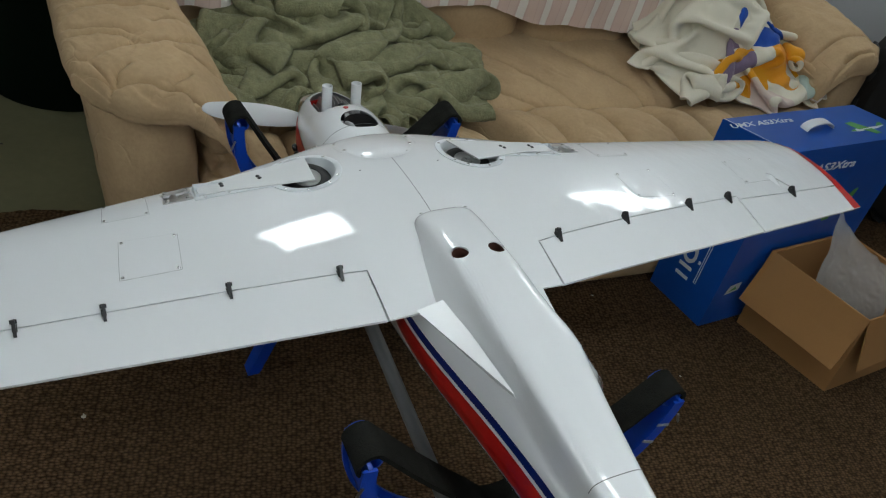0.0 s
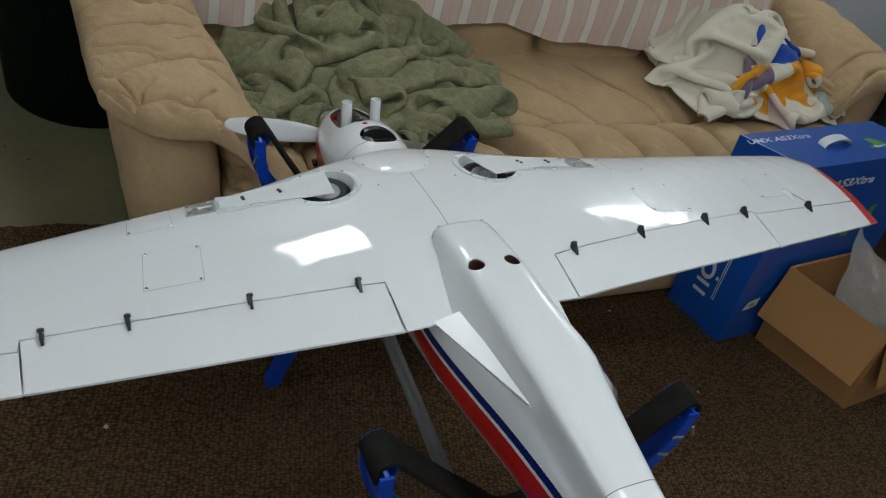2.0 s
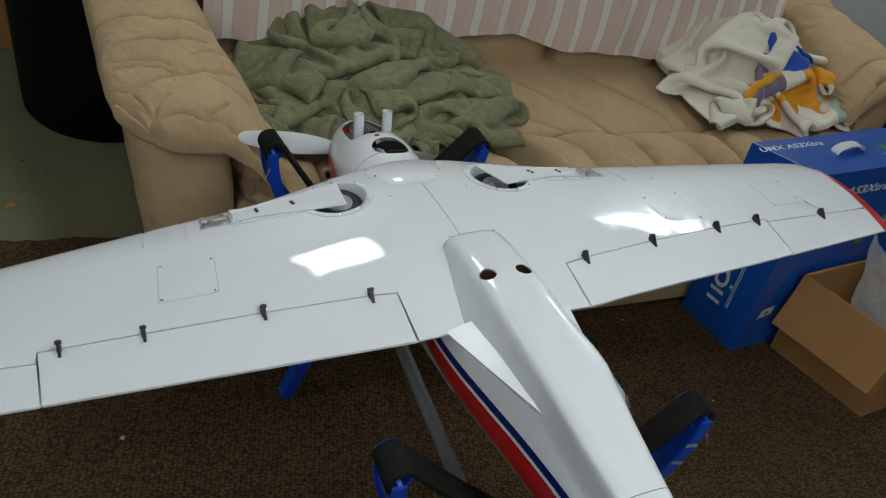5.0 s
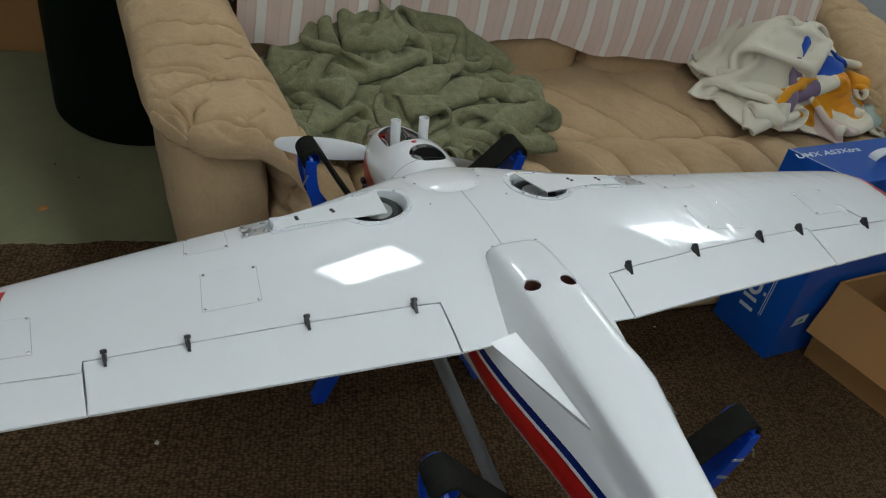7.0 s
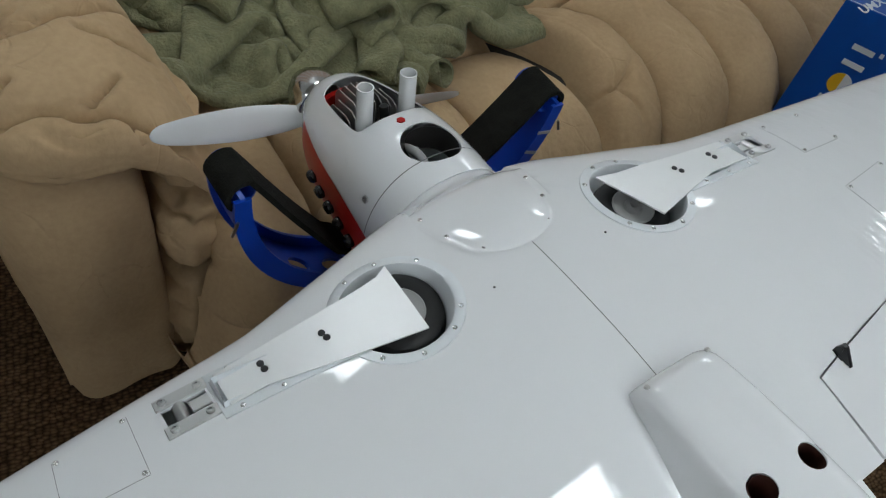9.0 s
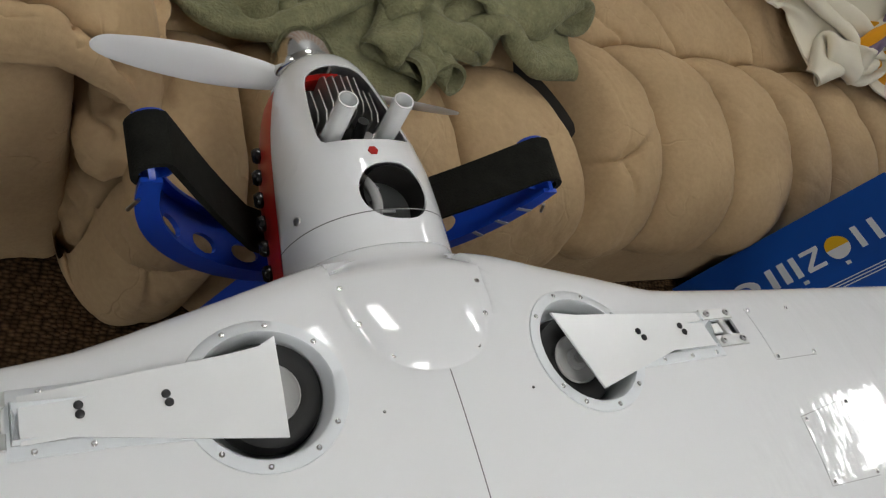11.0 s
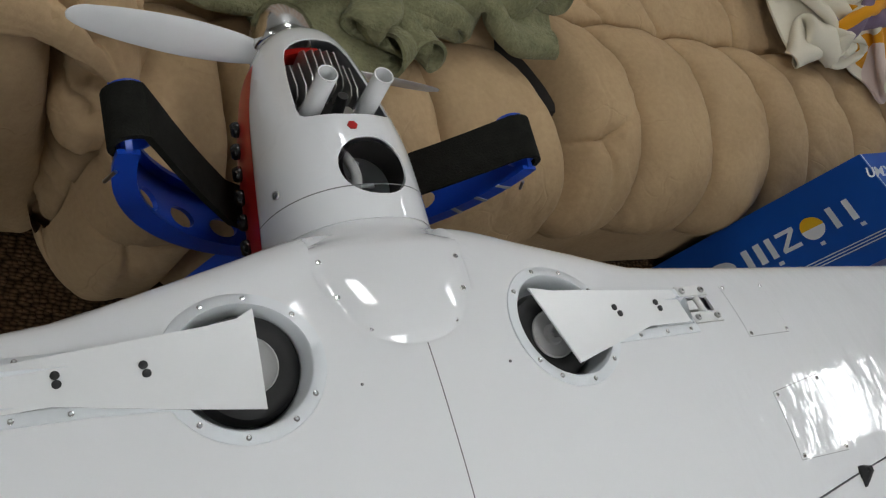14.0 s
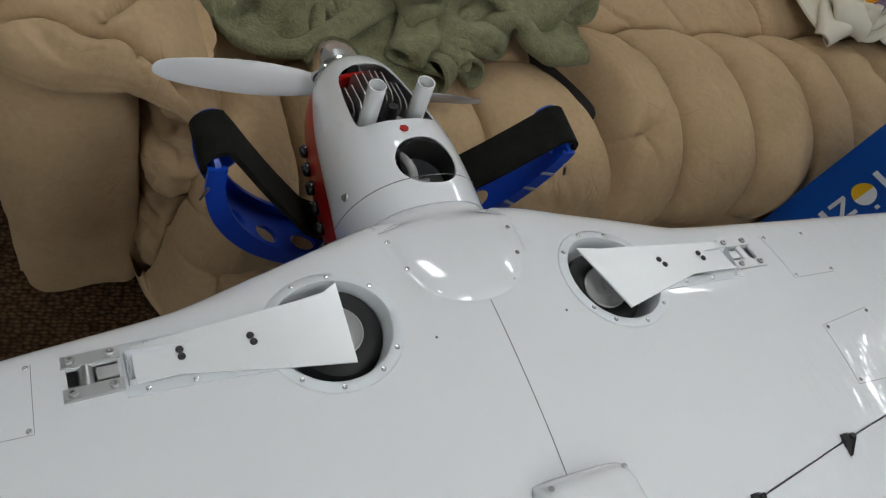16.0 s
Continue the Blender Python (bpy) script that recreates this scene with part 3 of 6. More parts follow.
def seam(a, b, w=0.0011, lift=0.0004, n=24):
    """A dark joint line laid on the skin."""
    d = Vector((b[0] - a[0], b[1] - a[1], 0)).normalized()
    o = Vector((-d.y, d.x, 0)) * w / 2

    def at(u, v):
        x = a[0] + (b[0] - a[0]) * u + o.x * (2 * v - 1)
        y = a[1] + (b[1] - a[1]) * u + o.y * (2 * v - 1)
        p = surf(x, y)
        return (p.x, p.y, p.z + lift)

    return part("seam", facing(sheet(n, 1, at, False)), M_LINE, plane, recalc=False)


seam((-0.0062, 0.285), (-0.0045, 0.06))
HATCHES = {
    -1: (((0.402, 0.088), (0.488, 0.093), (0.478, 0.180), (0.394, 0.172)), ((0.720, 0.088), (0.800, 0.098), (0.805, 0.178), (0.722, 0.168)), ((0.424, 0.240), (0.494, 0.242), (0.488, 0.300), (0.421, 0.3085))),
    1: (((0.417, 0.088), (0.508, 0.085), (0.506, 0.175), (0.413, 0.164)), ((0.715, 0.110), (0.800, 0.118), (0.805, 0.198), (0.718, 0.190)), ((0.419, 0.231), (0.495, 0.231), (0.498, 0.298), (0.418, 0.299))),
}
for s in (-1, 1):
    for k, h in enumerate(HATCHES[s]):
        pts = [(s * x, y) for x, y in h]
        for a, b in zip(pts, pts[1:] + pts[:1]):
            if k < 2 or (a, b) != (pts[2], pts[3]):
                seam(a, b, 0.0010, 0.0003, 8)
        plate("hatch", pts, 0.0006, M_FILM, 0.0006)
        cx, cy = sum(p[0] for p in pts) / 4, sum(p[1] for p in pts) / 4
        for x, y in pts:
            screw(x + (cx - x) * 0.10, y + (cy - y) * 0.10, 0.0012)
    screw(0.0735 * s - 0.003, 0.239, 0.0, 0.0013, M_DARK)

def puffed_drop(at, side):
    """A low teardrop blister on the skin, pointing backwards."""
    def lay(u, v):
        a = 2 * math.pi * u
        w = 0.011 * v * math.sin(a)
        l = v * (0.016 * math.cos(a) if math.cos(a) > 0 else 0.030 * math.cos(a))
        w *= 1 - 0.55 * max(0.0, -math.cos(a))
        q = surf(at.x + w, at.y + l)
        return (q.x, q.y, q.z + 0.0004 + 0.0055 * (1 - v * v))
    return facing(sheet(28, 6, lay, False))


# Control horns along the hinge lines.
for s in (-1, 1):
    for x in (0.190, 0.349, 0.5165, 0.628, 0.815 if s > 0 else 0.832):
        p = surf(s * x, hinge(s * x) - 0.002)
        hb = bmesh.new()
        prof = [(-0.016, 0.0), (0.007, 0.0), (0.008, 0.006), (0.005, 0.014), (0.000, 0.016), (-0.006, 0.010), (-0.013, 0.003)]
        loft([[(-0.0022, a, b) for a, b in prof], [(0.0022, a, b) for a, b in prof]], bm=hb)
        rod((-0.0045, 0.003, 0.011), (0.0045, 0.003, 0.011), 0.0030, seg=10, bm=hb)
        box(-0.0034, 0.0034, -0.006, 0.008, -0.001, 0.002, 0.0008, 1, hb)
        ob = part("control_horn", hb, M_BLACK, plane, "black plastic control horn")
        ob.matrix_basis = Matrix.Translation(p)
    at, end = surf(s * 0.815, hinge(s * 0.815) + 0.002), surf(s * 0.80, hinge(s * 0.80) + 0.046)
    part("linkage", rod(at + Vector((0, 0, 0.010)), end + Vector((0, 0, 0.004)), 0.0012, seg=8), M_STEEL, plane)
    part("linkage_fairing", puffed_drop(end, s), M_FILM, plane, "clear-coated teardrop over the linkage's slot")


# Wheel wells, gear legs, doors and wheels.
def gear(s):
    pts = keyhole(s)
    outer = keyhole(s, 0.0110)
    well = part("wheel_well", _well_liner(s, pts, outer), M_WELL, plane, "moulded white wheel well liner with screws round the rim", angle=0.9, recalc=False)
    cx, cy = WELL_C[s]
    for a in (38, 78, 112, 147, 190, 226, 262, 300, 325):
        t = math.radians(a)
        screw(s * (cx - 0.0607 * math.cos(t)), cy + 0.0607 * math.sin(t), 0.0016, parent=plane)
    for x in (0.245, 0.288, 0.327):
        for d in (-1, 1):
            screw(s * (x + 0.006 * (s < 0) * (d < 0)), cy + CHANNEL[s] * (1 + (x - 0.28) * 8) + d * 0.0235, 0.0016, parent=plane)
    mx, my = MOUNT[s]
    at = on_skin(s * mx, my)
    mount = part("gear_mount", _mount_plates(), M_ALU, plane, "bare aluminium gear mount", smooth=False)
    mount.matrix_basis = at
    for x in (-0.0165, 0.0165):
        for y in (-0.0180, 0.0180):
            part("screw", turned([(0.0040, 0.0), (0.0040, 0.0025), (0.0033, 0.0034), (0.0019, 0.0034), (0.0018, 0.0012)], 14, centre=(x, y, 0.0008)), M_STEEL, mount)
    part("trunnion", rod((s * 0.0055, -0.0135, -0.006), (s * 0.0055, 0.0135, -0.006), 0.0070, seg=16), M_STEEL, mount)
    xb = sorted((-s * 0.0245, -s * 0.003))
    part("gear_block", box(xb[0], xb[1], -0.007, 0.007, -0.012, -0.001, 0.001, 1), M_ALU, mount)
    part("leg", rod((s * (mx - 0.014), my, surf(s * (mx - 0.014), my).z - 0.012), (s * (cx + 0.009), cy - 0.001, -0.034), 0.0062, seg=14), M_ALU, plane, "brushed aluminium gear leg")
    for x in (0.235, 0.305):
        zc = surf(s * x, cy + 0.003).z - 0.014
        part("clamp", rod((s * x, cy + 0.003, zc), (s * (x + 0.008), cy + 0.003, zc), 0.0085, seg=14), M_BLACK, plane)
    wx, wy = (0.1465, cy - 0.006) if s > 0 else (-0.159, cy + 0.001)
    wheel = part("wheel", turned([(0.022, -0.016), (0.034, -0.0165), (0.0435, -0.013), (0.0462, -0.005), (0.047, 0.0), (0.0462, 0.005), (0.0435, 0.013), (0.038, 0.0158), (0.032, 0.0168), (0.0262, 0.0155), (0.022, 0.013)], 44, centre=(wx, wy, -0.044)), M_RUBBER, plane, "black rubber tyre")
    part("hub", turned([(0.0240, 0.0120), (0.0250, 0.0160), (0.0236, 0.0170), (0.0210, 0.0150), (0.0110, 0.0142), (0.0095, 0.0175), (0.0060, 0.0182)], 28, centre=(wx, wy, -0.044)), M_HUB, wheel, "pale grey plastic hub")
    part("axle", turned([(0.0050, 0.0175), (0.0050, 0.0215), (0.003, 0.0220)], 6, centre=(wx, wy, -0.044)), M_STEEL, wheel)
    # door
    if s > 0:
        shape = [(0.333, 0.2567), (0.285, 0.2565), (0.265, 0.2565), (0.21, 0.243), (0.1465, 0.2265), (0.133, 0.268), (0.1195, 0.309), (0.150, 0.3045), (0.19, 0.3032), (0.25, 0.300), (0.325, 0.297)]
        studs = ((0.2235, 0.2810), (0.2280, 0.2735), (0.2890, 0.2830), (0.2920, 0.2755))
    else:
        shape = [(0.3415, 0.2625), (0.306, 0.2625), (0.2196, 0.2435), (0.158, 0.2315), (0.1545, 0.275), (0.1515, 0.3185), (0.166, 0.3112), (0.19, 0.3085), (0.218, 0.3070), (0.28, 0.304), (0.342, 0.3005)]
        studs = ((0.2410, 0.2837), (0.2395, 0.2765), (0.3020, 0.2863), (0.3015, 0.2790))
    za, zb = surf(0.16, 0.268).z, surf(0.335, 0.274).z
    ky = (surf(0.25, 0.295).z - surf(0.25, 0.25).z) / 0.045

    def door_z(x, y):
        return za + (zb - za) * (x - 0.16) / 0.175 + 0.7 * ky * (y - 0.272) + 0.0045

    top = [(s * x, y, door_z(x, y)) for x, y in shape]
    door = part("gear_door", loft([top, [(x, y, z - 0.0022) for x, y, z in top]]), M_FLAT, plane, "thin matt white gear door", smooth=False)
    for x, y in studs:
        zz = door_z(x, y)
        part("screw", turned([(0.0035, -0.001), (0.0035, 0.0008), (0.0024, 0.0014)], 14, centre=(s * x, y, zz)), M_BLACK, door)


def on_skin(x, y):
    """A pose on the wing's skin, its z along the skin's normal."""
    tx = (surf(x + 0.004, y) - surf(x - 0.004, y)).normalized()
    ty = (surf(x, y + 0.004) - surf(x, y - 0.004)).normalized()
    n = tx.cross(ty).normalized()
    ty = n.cross(tx)
    m = Matrix((tx, ty, n)).transposed().to_4x4()
    m.translation = surf(x, y)
    return m


def _mount_plates():
    bm = bmesh.new()
    for y0, y1 in ((-0.0250, -0.0110), (0.0110, 0.0250)):
        box(-0.0245, 0.0245, y0, y1, -0.005, 0.0012, 0.0006, 1, bm)
    return bm


def _well_liner(s, pts, outer):
    bm = bmesh.new()
    n = len(pts)
    deep = lambda q: -0.062 if (abs(q[0]) < 0.220) else -0.040
    ring0 = [surf(x, y) + Vector((0, 0, 0.0002)) for x, y in outer]
    ring1 = [surf(x, y) + Vector((0, 0, 0.0016)) for x, y in keyhole(s, 0.0104)]
    ring2 = [surf(x, y) + Vector((0, 0, 0.0016)) for x, y in keyhole(s, 0.0006)]
    ring3 = [surf(x, y) + Vector((0, 0, -0.0010)) for x, y in keyhole(s, -0.0012)]
    ring4 = [Vector((x, y, deep((x, y)) + 0.010)) for x, y in keyhole(s, -0.004)]
    ring5 = [Vector((x, y, deep((x, y)) + 0.003)) for x, y in keyhole(s, -0.0065)]
    ring6 = [Vector((x, y, deep((x, y)))) for x, y in keyhole(s, -0.0125)]
    loft([ring0, ring1, ring2, ring3, ring4, ring5, ring6], True, False, bm)
    bm.verts.ensure_lookup_table()
    last = bm.verts[-n:]
    bmesh.ops.triangle_fill(bm, edges=[e for e in bm.edges if e.verts[0] in last and e.verts[1] in last], use_beauty=True)
    bmesh.ops.recalc_face_normals(bm, faces=bm.faces)
    return facing(bm)


for s in (-1, 1):
    gear(s)

# Fuselage behind and under the wing: half width, belly height and back height at stations along it.
FW = [(-0.86, 0.022), (-0.72, 0.040), (-0.5, 0.060), (-0.3, 0.080), (-0.1, 0.094), (0.1, 0.096), (0.42, 0.092)]
FT = [(-0.86, 0.020), (-0.72, 0.034), (-0.5, 0.048), (-0.3, 0.054), (-0.17, -0.02), (-0.09, -0.03), (-0.03, -0.035), (0.1, -0.04), (0.3, -0.035), (0.42, -0.062)]
FB = [(-0.86, -0.08), (-0.72, -0.12), (-0.5, -0.14), (-0.3, -0.15), (-0.1, -0.17), (0.1, -0.21), (0.42, -0.285)]


def fus_x(y, z):
    t, b, w = smooth_lerp(FT, y), smooth_lerp(FB, y), smooth_lerp(FW, y)
    c = (t + b) / 2 + 0.01
    h = (t - c) if z > c else (c - b)
    q = min(1.0, abs(z - c) / h)
    return w * max(0.0, 1 - q**2.5) ** (1 / 2.1)


def fus_ring(y, n=20):
    t, b = smooth_lerp(FT, y), smooth_lerp(FB, y)
    zs = [b + (t - b) * (0.5 - 0.5 * math.cos(math.pi * i / n)) for i in range(n + 1)]
    right = [(fus_x(y, z), y, z) for z in zs]
    return right + [(-x, yy, z) for x, yy, z in reversed(right[1:-1])]


part("fuselage", loft([fus_ring(-0.10 + 0.50 * i / 40) for i in range(41)]), M_COWL, plane, "glossy white fuselage with red and blue stripes", angle=1.0)


# Belly fairing over the wing's middle, running on into the tail, with two holes.
BW = [(-0.86, 0.018), (-0.6, 0.037), (-0.45, 0.054), (-0.36, 0.066), (-0.28, 0.078), (-0.2, 0.090), (-0.12, 0.100), (-0.05, 0.103), (0.0, 0.098), (0.05, 0.074), (0.084, 0.062)]
BWR = [(-0.86, 0.018), (-0.6, 0.033), (-0.45, 0.048), (-0.36, 0.069), (-0.28, 0.100), (-0.23, 0.112), (-0.12, 0.112), (-0.05, 0.106), (0.0, 0.098), (0.05, 0.074), (0.084, 0.062)]
BK = [(-0.86, 0.010), (-0.6, 0.026), (-0.45, 0.035), (-0.3, 0.044), (-0.1, 0.047), (0.0, 0.046), (0.06, 0.045), (0.084, 0.041)]
BT = [(-0.86, 0.020), (-0.6, 0.044), (-0.45, 0.051), (-0.3, 0.057), (-0.14, 0.0575), (-0.05, 0.053), (0.02, 0.045), (0.055, 0.0385), (0.068, 0.0355), (0.077, 0.029), (0.082, 0.018), (0.084, 0.006)]
BB = [(-0.86, -0.05), (-0.6, -0.10), (-0.3, -0.150), (-0.1, -0.170), (0.084, -0.18)]


def belly_mid(y):
    return smooth_lerp([(-0.86, -0.022), (-0.6, -0.012), (-0.45, -0.006), (-0.3, 0.002), (-0.2, 0.003), (0.1, 0.003)], y)


def belly(a, y):
    """a: along the section, 0 at the belly line, -1 and 1 at the back."""
    w, k, t, b = smooth_lerp(BW if a < 0 else BWR, y), smooth_lerp(BK, y), smooth_lerp(BT, y), smooth_lerp(BB, y)
    q = abs(a)
    d = t - b
    x = smooth_lerp([(0, 0), (0.2, 0.55 * k), (0.32, 0.86 * k), (0.40, 1.06 * k), (0.48, k + (w - k) * 0.20), (0.56, k + (w - k) * 0.36), (0.66, k + (w - k) * 0.68), (0.78, w), (0.88, 0.93 * w), (0.95, 0.6 * w), (1.0, 0.0)], q)
    z = smooth_lerp([(0, 0), (0.2, -0.0008), (0.32, -0.0042), (0.40, -0.012), (0.48, -0.034), (0.56, -0.056), (0.66, -0.37 * d), (0.78, -0.56 * d), (0.88, -0.76 * d), (0.95, -0.94 * d), (1.0, -d)], q)
    if a > 0:
        x *= 1 + 0.20 * math.exp(-((y + 0.245) / 0.055) ** 2)
    return Vector((belly_mid(y) + math.copysign(x, a), y, t + z))


def belly_x(y, z, side):
    lo, hi = 0.3, 1.0
    for _ in range(24):
        m = (lo + hi) / 2
        if belly(m, y).z > z:
            lo = m
        else:
            hi = m
    return abs(belly(side * lo, y).x - belly_mid(y))


def oval(cx, cy, rx, ry, n=22):
    return [(cx + rx * math.cos(2 * math.pi * i / n), cy + ry * math.sin(2 * math.pi * i / n)) for i in range(n)]


_b = skin([(-1, -0.86), (1, -0.86), (1, 0.084), (-1, 0.084)], [oval(-0.245, -0.047, 0.105, 0.0130), oval(0.225, -0.050, 0.105, 0.0130)],
          [-0.96 + 0.04 * i for i in range(49)], [-0.8, -0.74, -0.68, -0.62, -0.56, -0.5, -0.45, -0.4, -0.35, -0.3, -0.26, -0.22, -0.18, -0.15, -0.12, -0.09, -0.06, -0.03, 0.0, 0.02, 0.04, 0.052, 0.06, 0.067, 0.073, 0.078, 0.081], belly)
bmesh.ops.remove_doubles(_b, verts=_b.verts, dist=1e-5)
thicken(part("belly_fairing", facing(_b, (0, -0.3, -0.08)), M_COWL, plane, "white belly fairing with two round holes", angle=1.0, recalc=False), 0.0016)
for x in (-0.0265, 0.0315):
    part("hole_liner", rod((x, -0.05, 0.048), (x, -0.05, 0.0), 0.0142, caps=False, seg=20), M_WOODIN, plane)
    part("hole_floor", turned([(0.001, 0.0), (0.0142, 0.0)], 20, centre=(x, -0.05, 0.002)), M_DARK, plane)
for x, y in ((-0.036, 0.0735), (0.042, 0.0735)):
    ob = part("screw", turned([(0.003, 0), (0.003, 0.001), (0.002, 0.002)], 10), M_STEEL, plane)
    ob.matrix_basis = Matrix.Translation((x, y, 0.0285)) @ pose(0, 0, 0, -35, 0, 0)
def stripe(name, mat, low, high, side):
    """A coloured band along the side of the fuselage; low and high are heights at two stations."""
    def at(u, v):
        y = -0.84 + 0.915 * u
        lo, hi = lerp(low, y), lerp(high, y)
        z = lo + (hi - lo) * v - (0.022 if side > 0 else 0.0)
        return (belly_mid(y) + side * (belly_x(y, z, side) + 0.0008), y, z)
    b = facing(sheet(60, 5, at, False), (0, -0.2, -0.1))
    return part(name, b, mat, plane, recalc=False)


for s in (-1, 1):
    stripe("blue_stripe", M_BLUEFILM, [(-0.86, 0.000), (-0.39, -0.034), (-0.05, -0.066), (0.08, -0.082)], [(-0.86, 0.009), (-0.39, -0.022), (-0.05, -0.056), (0.08, -0.072)], s)
    stripe("red_stripe", M_RED, [(-0.86, -0.034), (-0.315, -0.094), (-0.05, -0.105), (0.08, -0.110)], [(-0.86, -0.005), (-0.39, -0.040), (-0.05, -0.071), (0.08, -0.087)], s)

def belly_joint():
    def at(u, v):
        p = belly(-0.50 + 1.0 * u, -0.4515 - 0.0012 * v)
        return p + Vector((0, 0, 0.0004))
    return sheet(40, 1, at, False)


part("seam", facing(belly_joint()), M_LINE, plane, recalc=False)

# Pointed fillets behind the wing's trailing edge.
for s in (-1, 1):
    a, b, c = (s * 0.060, -0.086, 0.000), (s * 0.106, -0.0885, -0.0105), (s * 0.057, -0.287, 0.022)
    fb = bmesh.new()
    loft([[a, b, (s * 0.070, -0.10, -0.05)], [(c[0] + 0.001, c[1], c[2]), (c[0], c[1] - 0.002, c[2]), (c[0] - s * 0.01, c[1], c[2] - 0.02)]], bm=fb)
    part("wing_fillet", fb, M_FLAT, plane, smooth=False)

# Cowl and nose.
CA = [(0.355, 0.093), (0.40, 0.092), (0.46, 0.090), (0.514, 0.087), (0.58, 0.079), (0.63, 0.068), (0.66, 0.058), (0.682, 0.046), (0.692, 0.036), (0.696, 0.028)]
CT = [(0.355, -0.046), (0.40, -0.052), (0.46, -0.053), (0.514, -0.058), (0.58, -0.080), (0.63, -0.097), (0.66, -0.109), (0.682, -0.124), (0.692, -0.138), (0.696, -0.155)]
CB = [(0.355, -0.285), (0.46, -0.285), (0.58, -0.283), (0.63, -0.277), (0.66, -0.267), (0.682, -0.254), (0.692, -0.246), (0.696, -0.238)]
CX = 0.004


def cowl(a, y):
    """a: turns from the belly, -0.5 to 0.5."""
    w, t, b = smooth_lerp(CA, y), smooth_lerp(CT, y), smooth_lerp(CB, y)
    c, h = (t + b) / 2, (t - b) / 2
    th = 2 * math.pi * a
    sx, cz = math.sin(th), math.cos(th)
    e = 0.86
    return Vector((CX + w * math.copysign(abs(sx) ** e, sx), y, c + h * math.copysign(abs(cz) ** e, cz)))


ENGINE_HOLE = [(-0.084, 0.5365), (-0.092, 0.540), (-0.096, 0.551), (-0.097, 0.60), (-0.097, 0.630), (-0.092, 0.642), (-0.075, 0.649), (-0.04, 0.654), (0, 0.6555), (0.035, 0.653), (0.06, 0.647), (0.076, 0.634), (0.085, 0.60), (0.092, 0.56), (0.093, 0.546), (0.087, 0.538), (0.06, 0.5345), (0.0, 0.5325), (-0.06, 0.5345)]
AS = [-0.45 + 0.03 * i for i in range(31)]
YS = [0.42, 0.44, 0.46, 0.48, 0.5, 0.52, 0.54, 0.56, 0.58, 0.6, 0.62, 0.635, 0.65, 0.66, 0.67, 0.678, 0.684, 0.689, 0.693]
_c = skin([(-0.5, 0.410), (0.5, 0.410), (0.5, 0.696), (-0.5, 0.696)], [ENGINE_HOLE, oval(0.013, 0.469, 0.060, 0.0335, 30)], AS, YS, cowl)
bmesh.ops.remove_doubles(_c, verts=_c.verts, dist=1e-5)
cowl_ob = thicken(part("cowl", facing(_c, (CX, 0.53, -0.17)), M_COWL, plane, "glossy white engine cowl with open cut-outs", angle=1.0, recalc=False), 0.0018)
part("cowl_ring", facing(skin([(-0.5, 0.355), (0.5, 0.355), (0.5, 0.413), (-0.5, 0.413)], [], AS, [0.37, 0.39], lambda a, y: cowl(a, y) + (cowl(a, y) - Vector((CX, y, -0.17))).normalized() * -0.0050), (CX, 0.4, -0.17)), M_COWL, plane, angle=1.0, recalc=False)
# Lower red band of the cowl on each side.
for s in (-1, 1):
    part("red_band", facing(sheet(24, 8, lambda u, v: cowl(s * (0.238 + 0.132 * v - 0.035 * u), 0.408 + 0.245 * u) + (cowl(s * (0.30 + 0.1 * v), 0.408 + 0.245 * u) - Vector((CX, 0.408 + 0.245 * u, -0.17))).normalized() * 0.0008, False), (CX, 0.5, -0.17)), M_RED, plane, "red painted side band", recalc=False)
    for k in range(6):
        y = 0.444 + 0.029 * k
        p = cowl(s * (0.285 - 0.03 * (y - 0.408) / 0.268), y)
        o = (p - Vector((CX, y, -0.17))).normalized()
        o = Vector((o.x, 0.0, o.z)).normalized()
        st = part("exhaust_stub", turned([(0.0085, 0.0), (0.0095, 0.003), (0.0090, 0.007), (0.0065, 0.0105), (0.0045, 0.0105), (0.0042, 0.005)], 18), M_STUB, plane, "glossy black dummy exhaust stub", angle=1.2)
        st.matrix_basis = Matrix.Translation(p) @ o.to_track_quat("Z", "Y").to_matrix().to_4x4()
# Joint of the cowl with the fuselage, a fine groove.
def cowl_joint():
    def at(u, v):
        a = -0.30 + 0.60 * u
        p = cowl(a, 0.4455 + 0.0012 * v)
        return p + (p - Vector((CX, p.y, -0.17))).normalized() * 0.0003
    return sheet(80, 1, at, False)


part("cowl_joint", facing(cowl_joint(), (CX, 0.44, -0.17)), M_LINE, plane, recalc=False)
# Fairing ahead of the wing's middle: a flat flange on the skin, then a smooth bulge up to the cowl.
DOME_W = [(0.0, 0.0), (0.012, 0.018), (0.035, 0.0335), (0.085, 0.0485), (0.16, 0.0590), (0.28, 0.0675), (0.42, 0.0735), (0.60, 0.0770), (0.80, 0.0765), (1.0, 0.0740)]
DOME_Y0, DOME_Y1 = 0.2665, 0.4125


def dome_rim(f, a):
    y = DOME_Y0 + (DOME_Y1 - DOME_Y0) * f
    mid = -0.0125 + 0.0125 * max(0.0, f - 0.6) / 0.4
    return mid + smooth_lerp(DOME_W, f) * a, y


def skin_z(x, y):
    return surf(x, y).z if y < 0.384 else surf(x, 0.384).z - 1.6 * (y - 0.384)


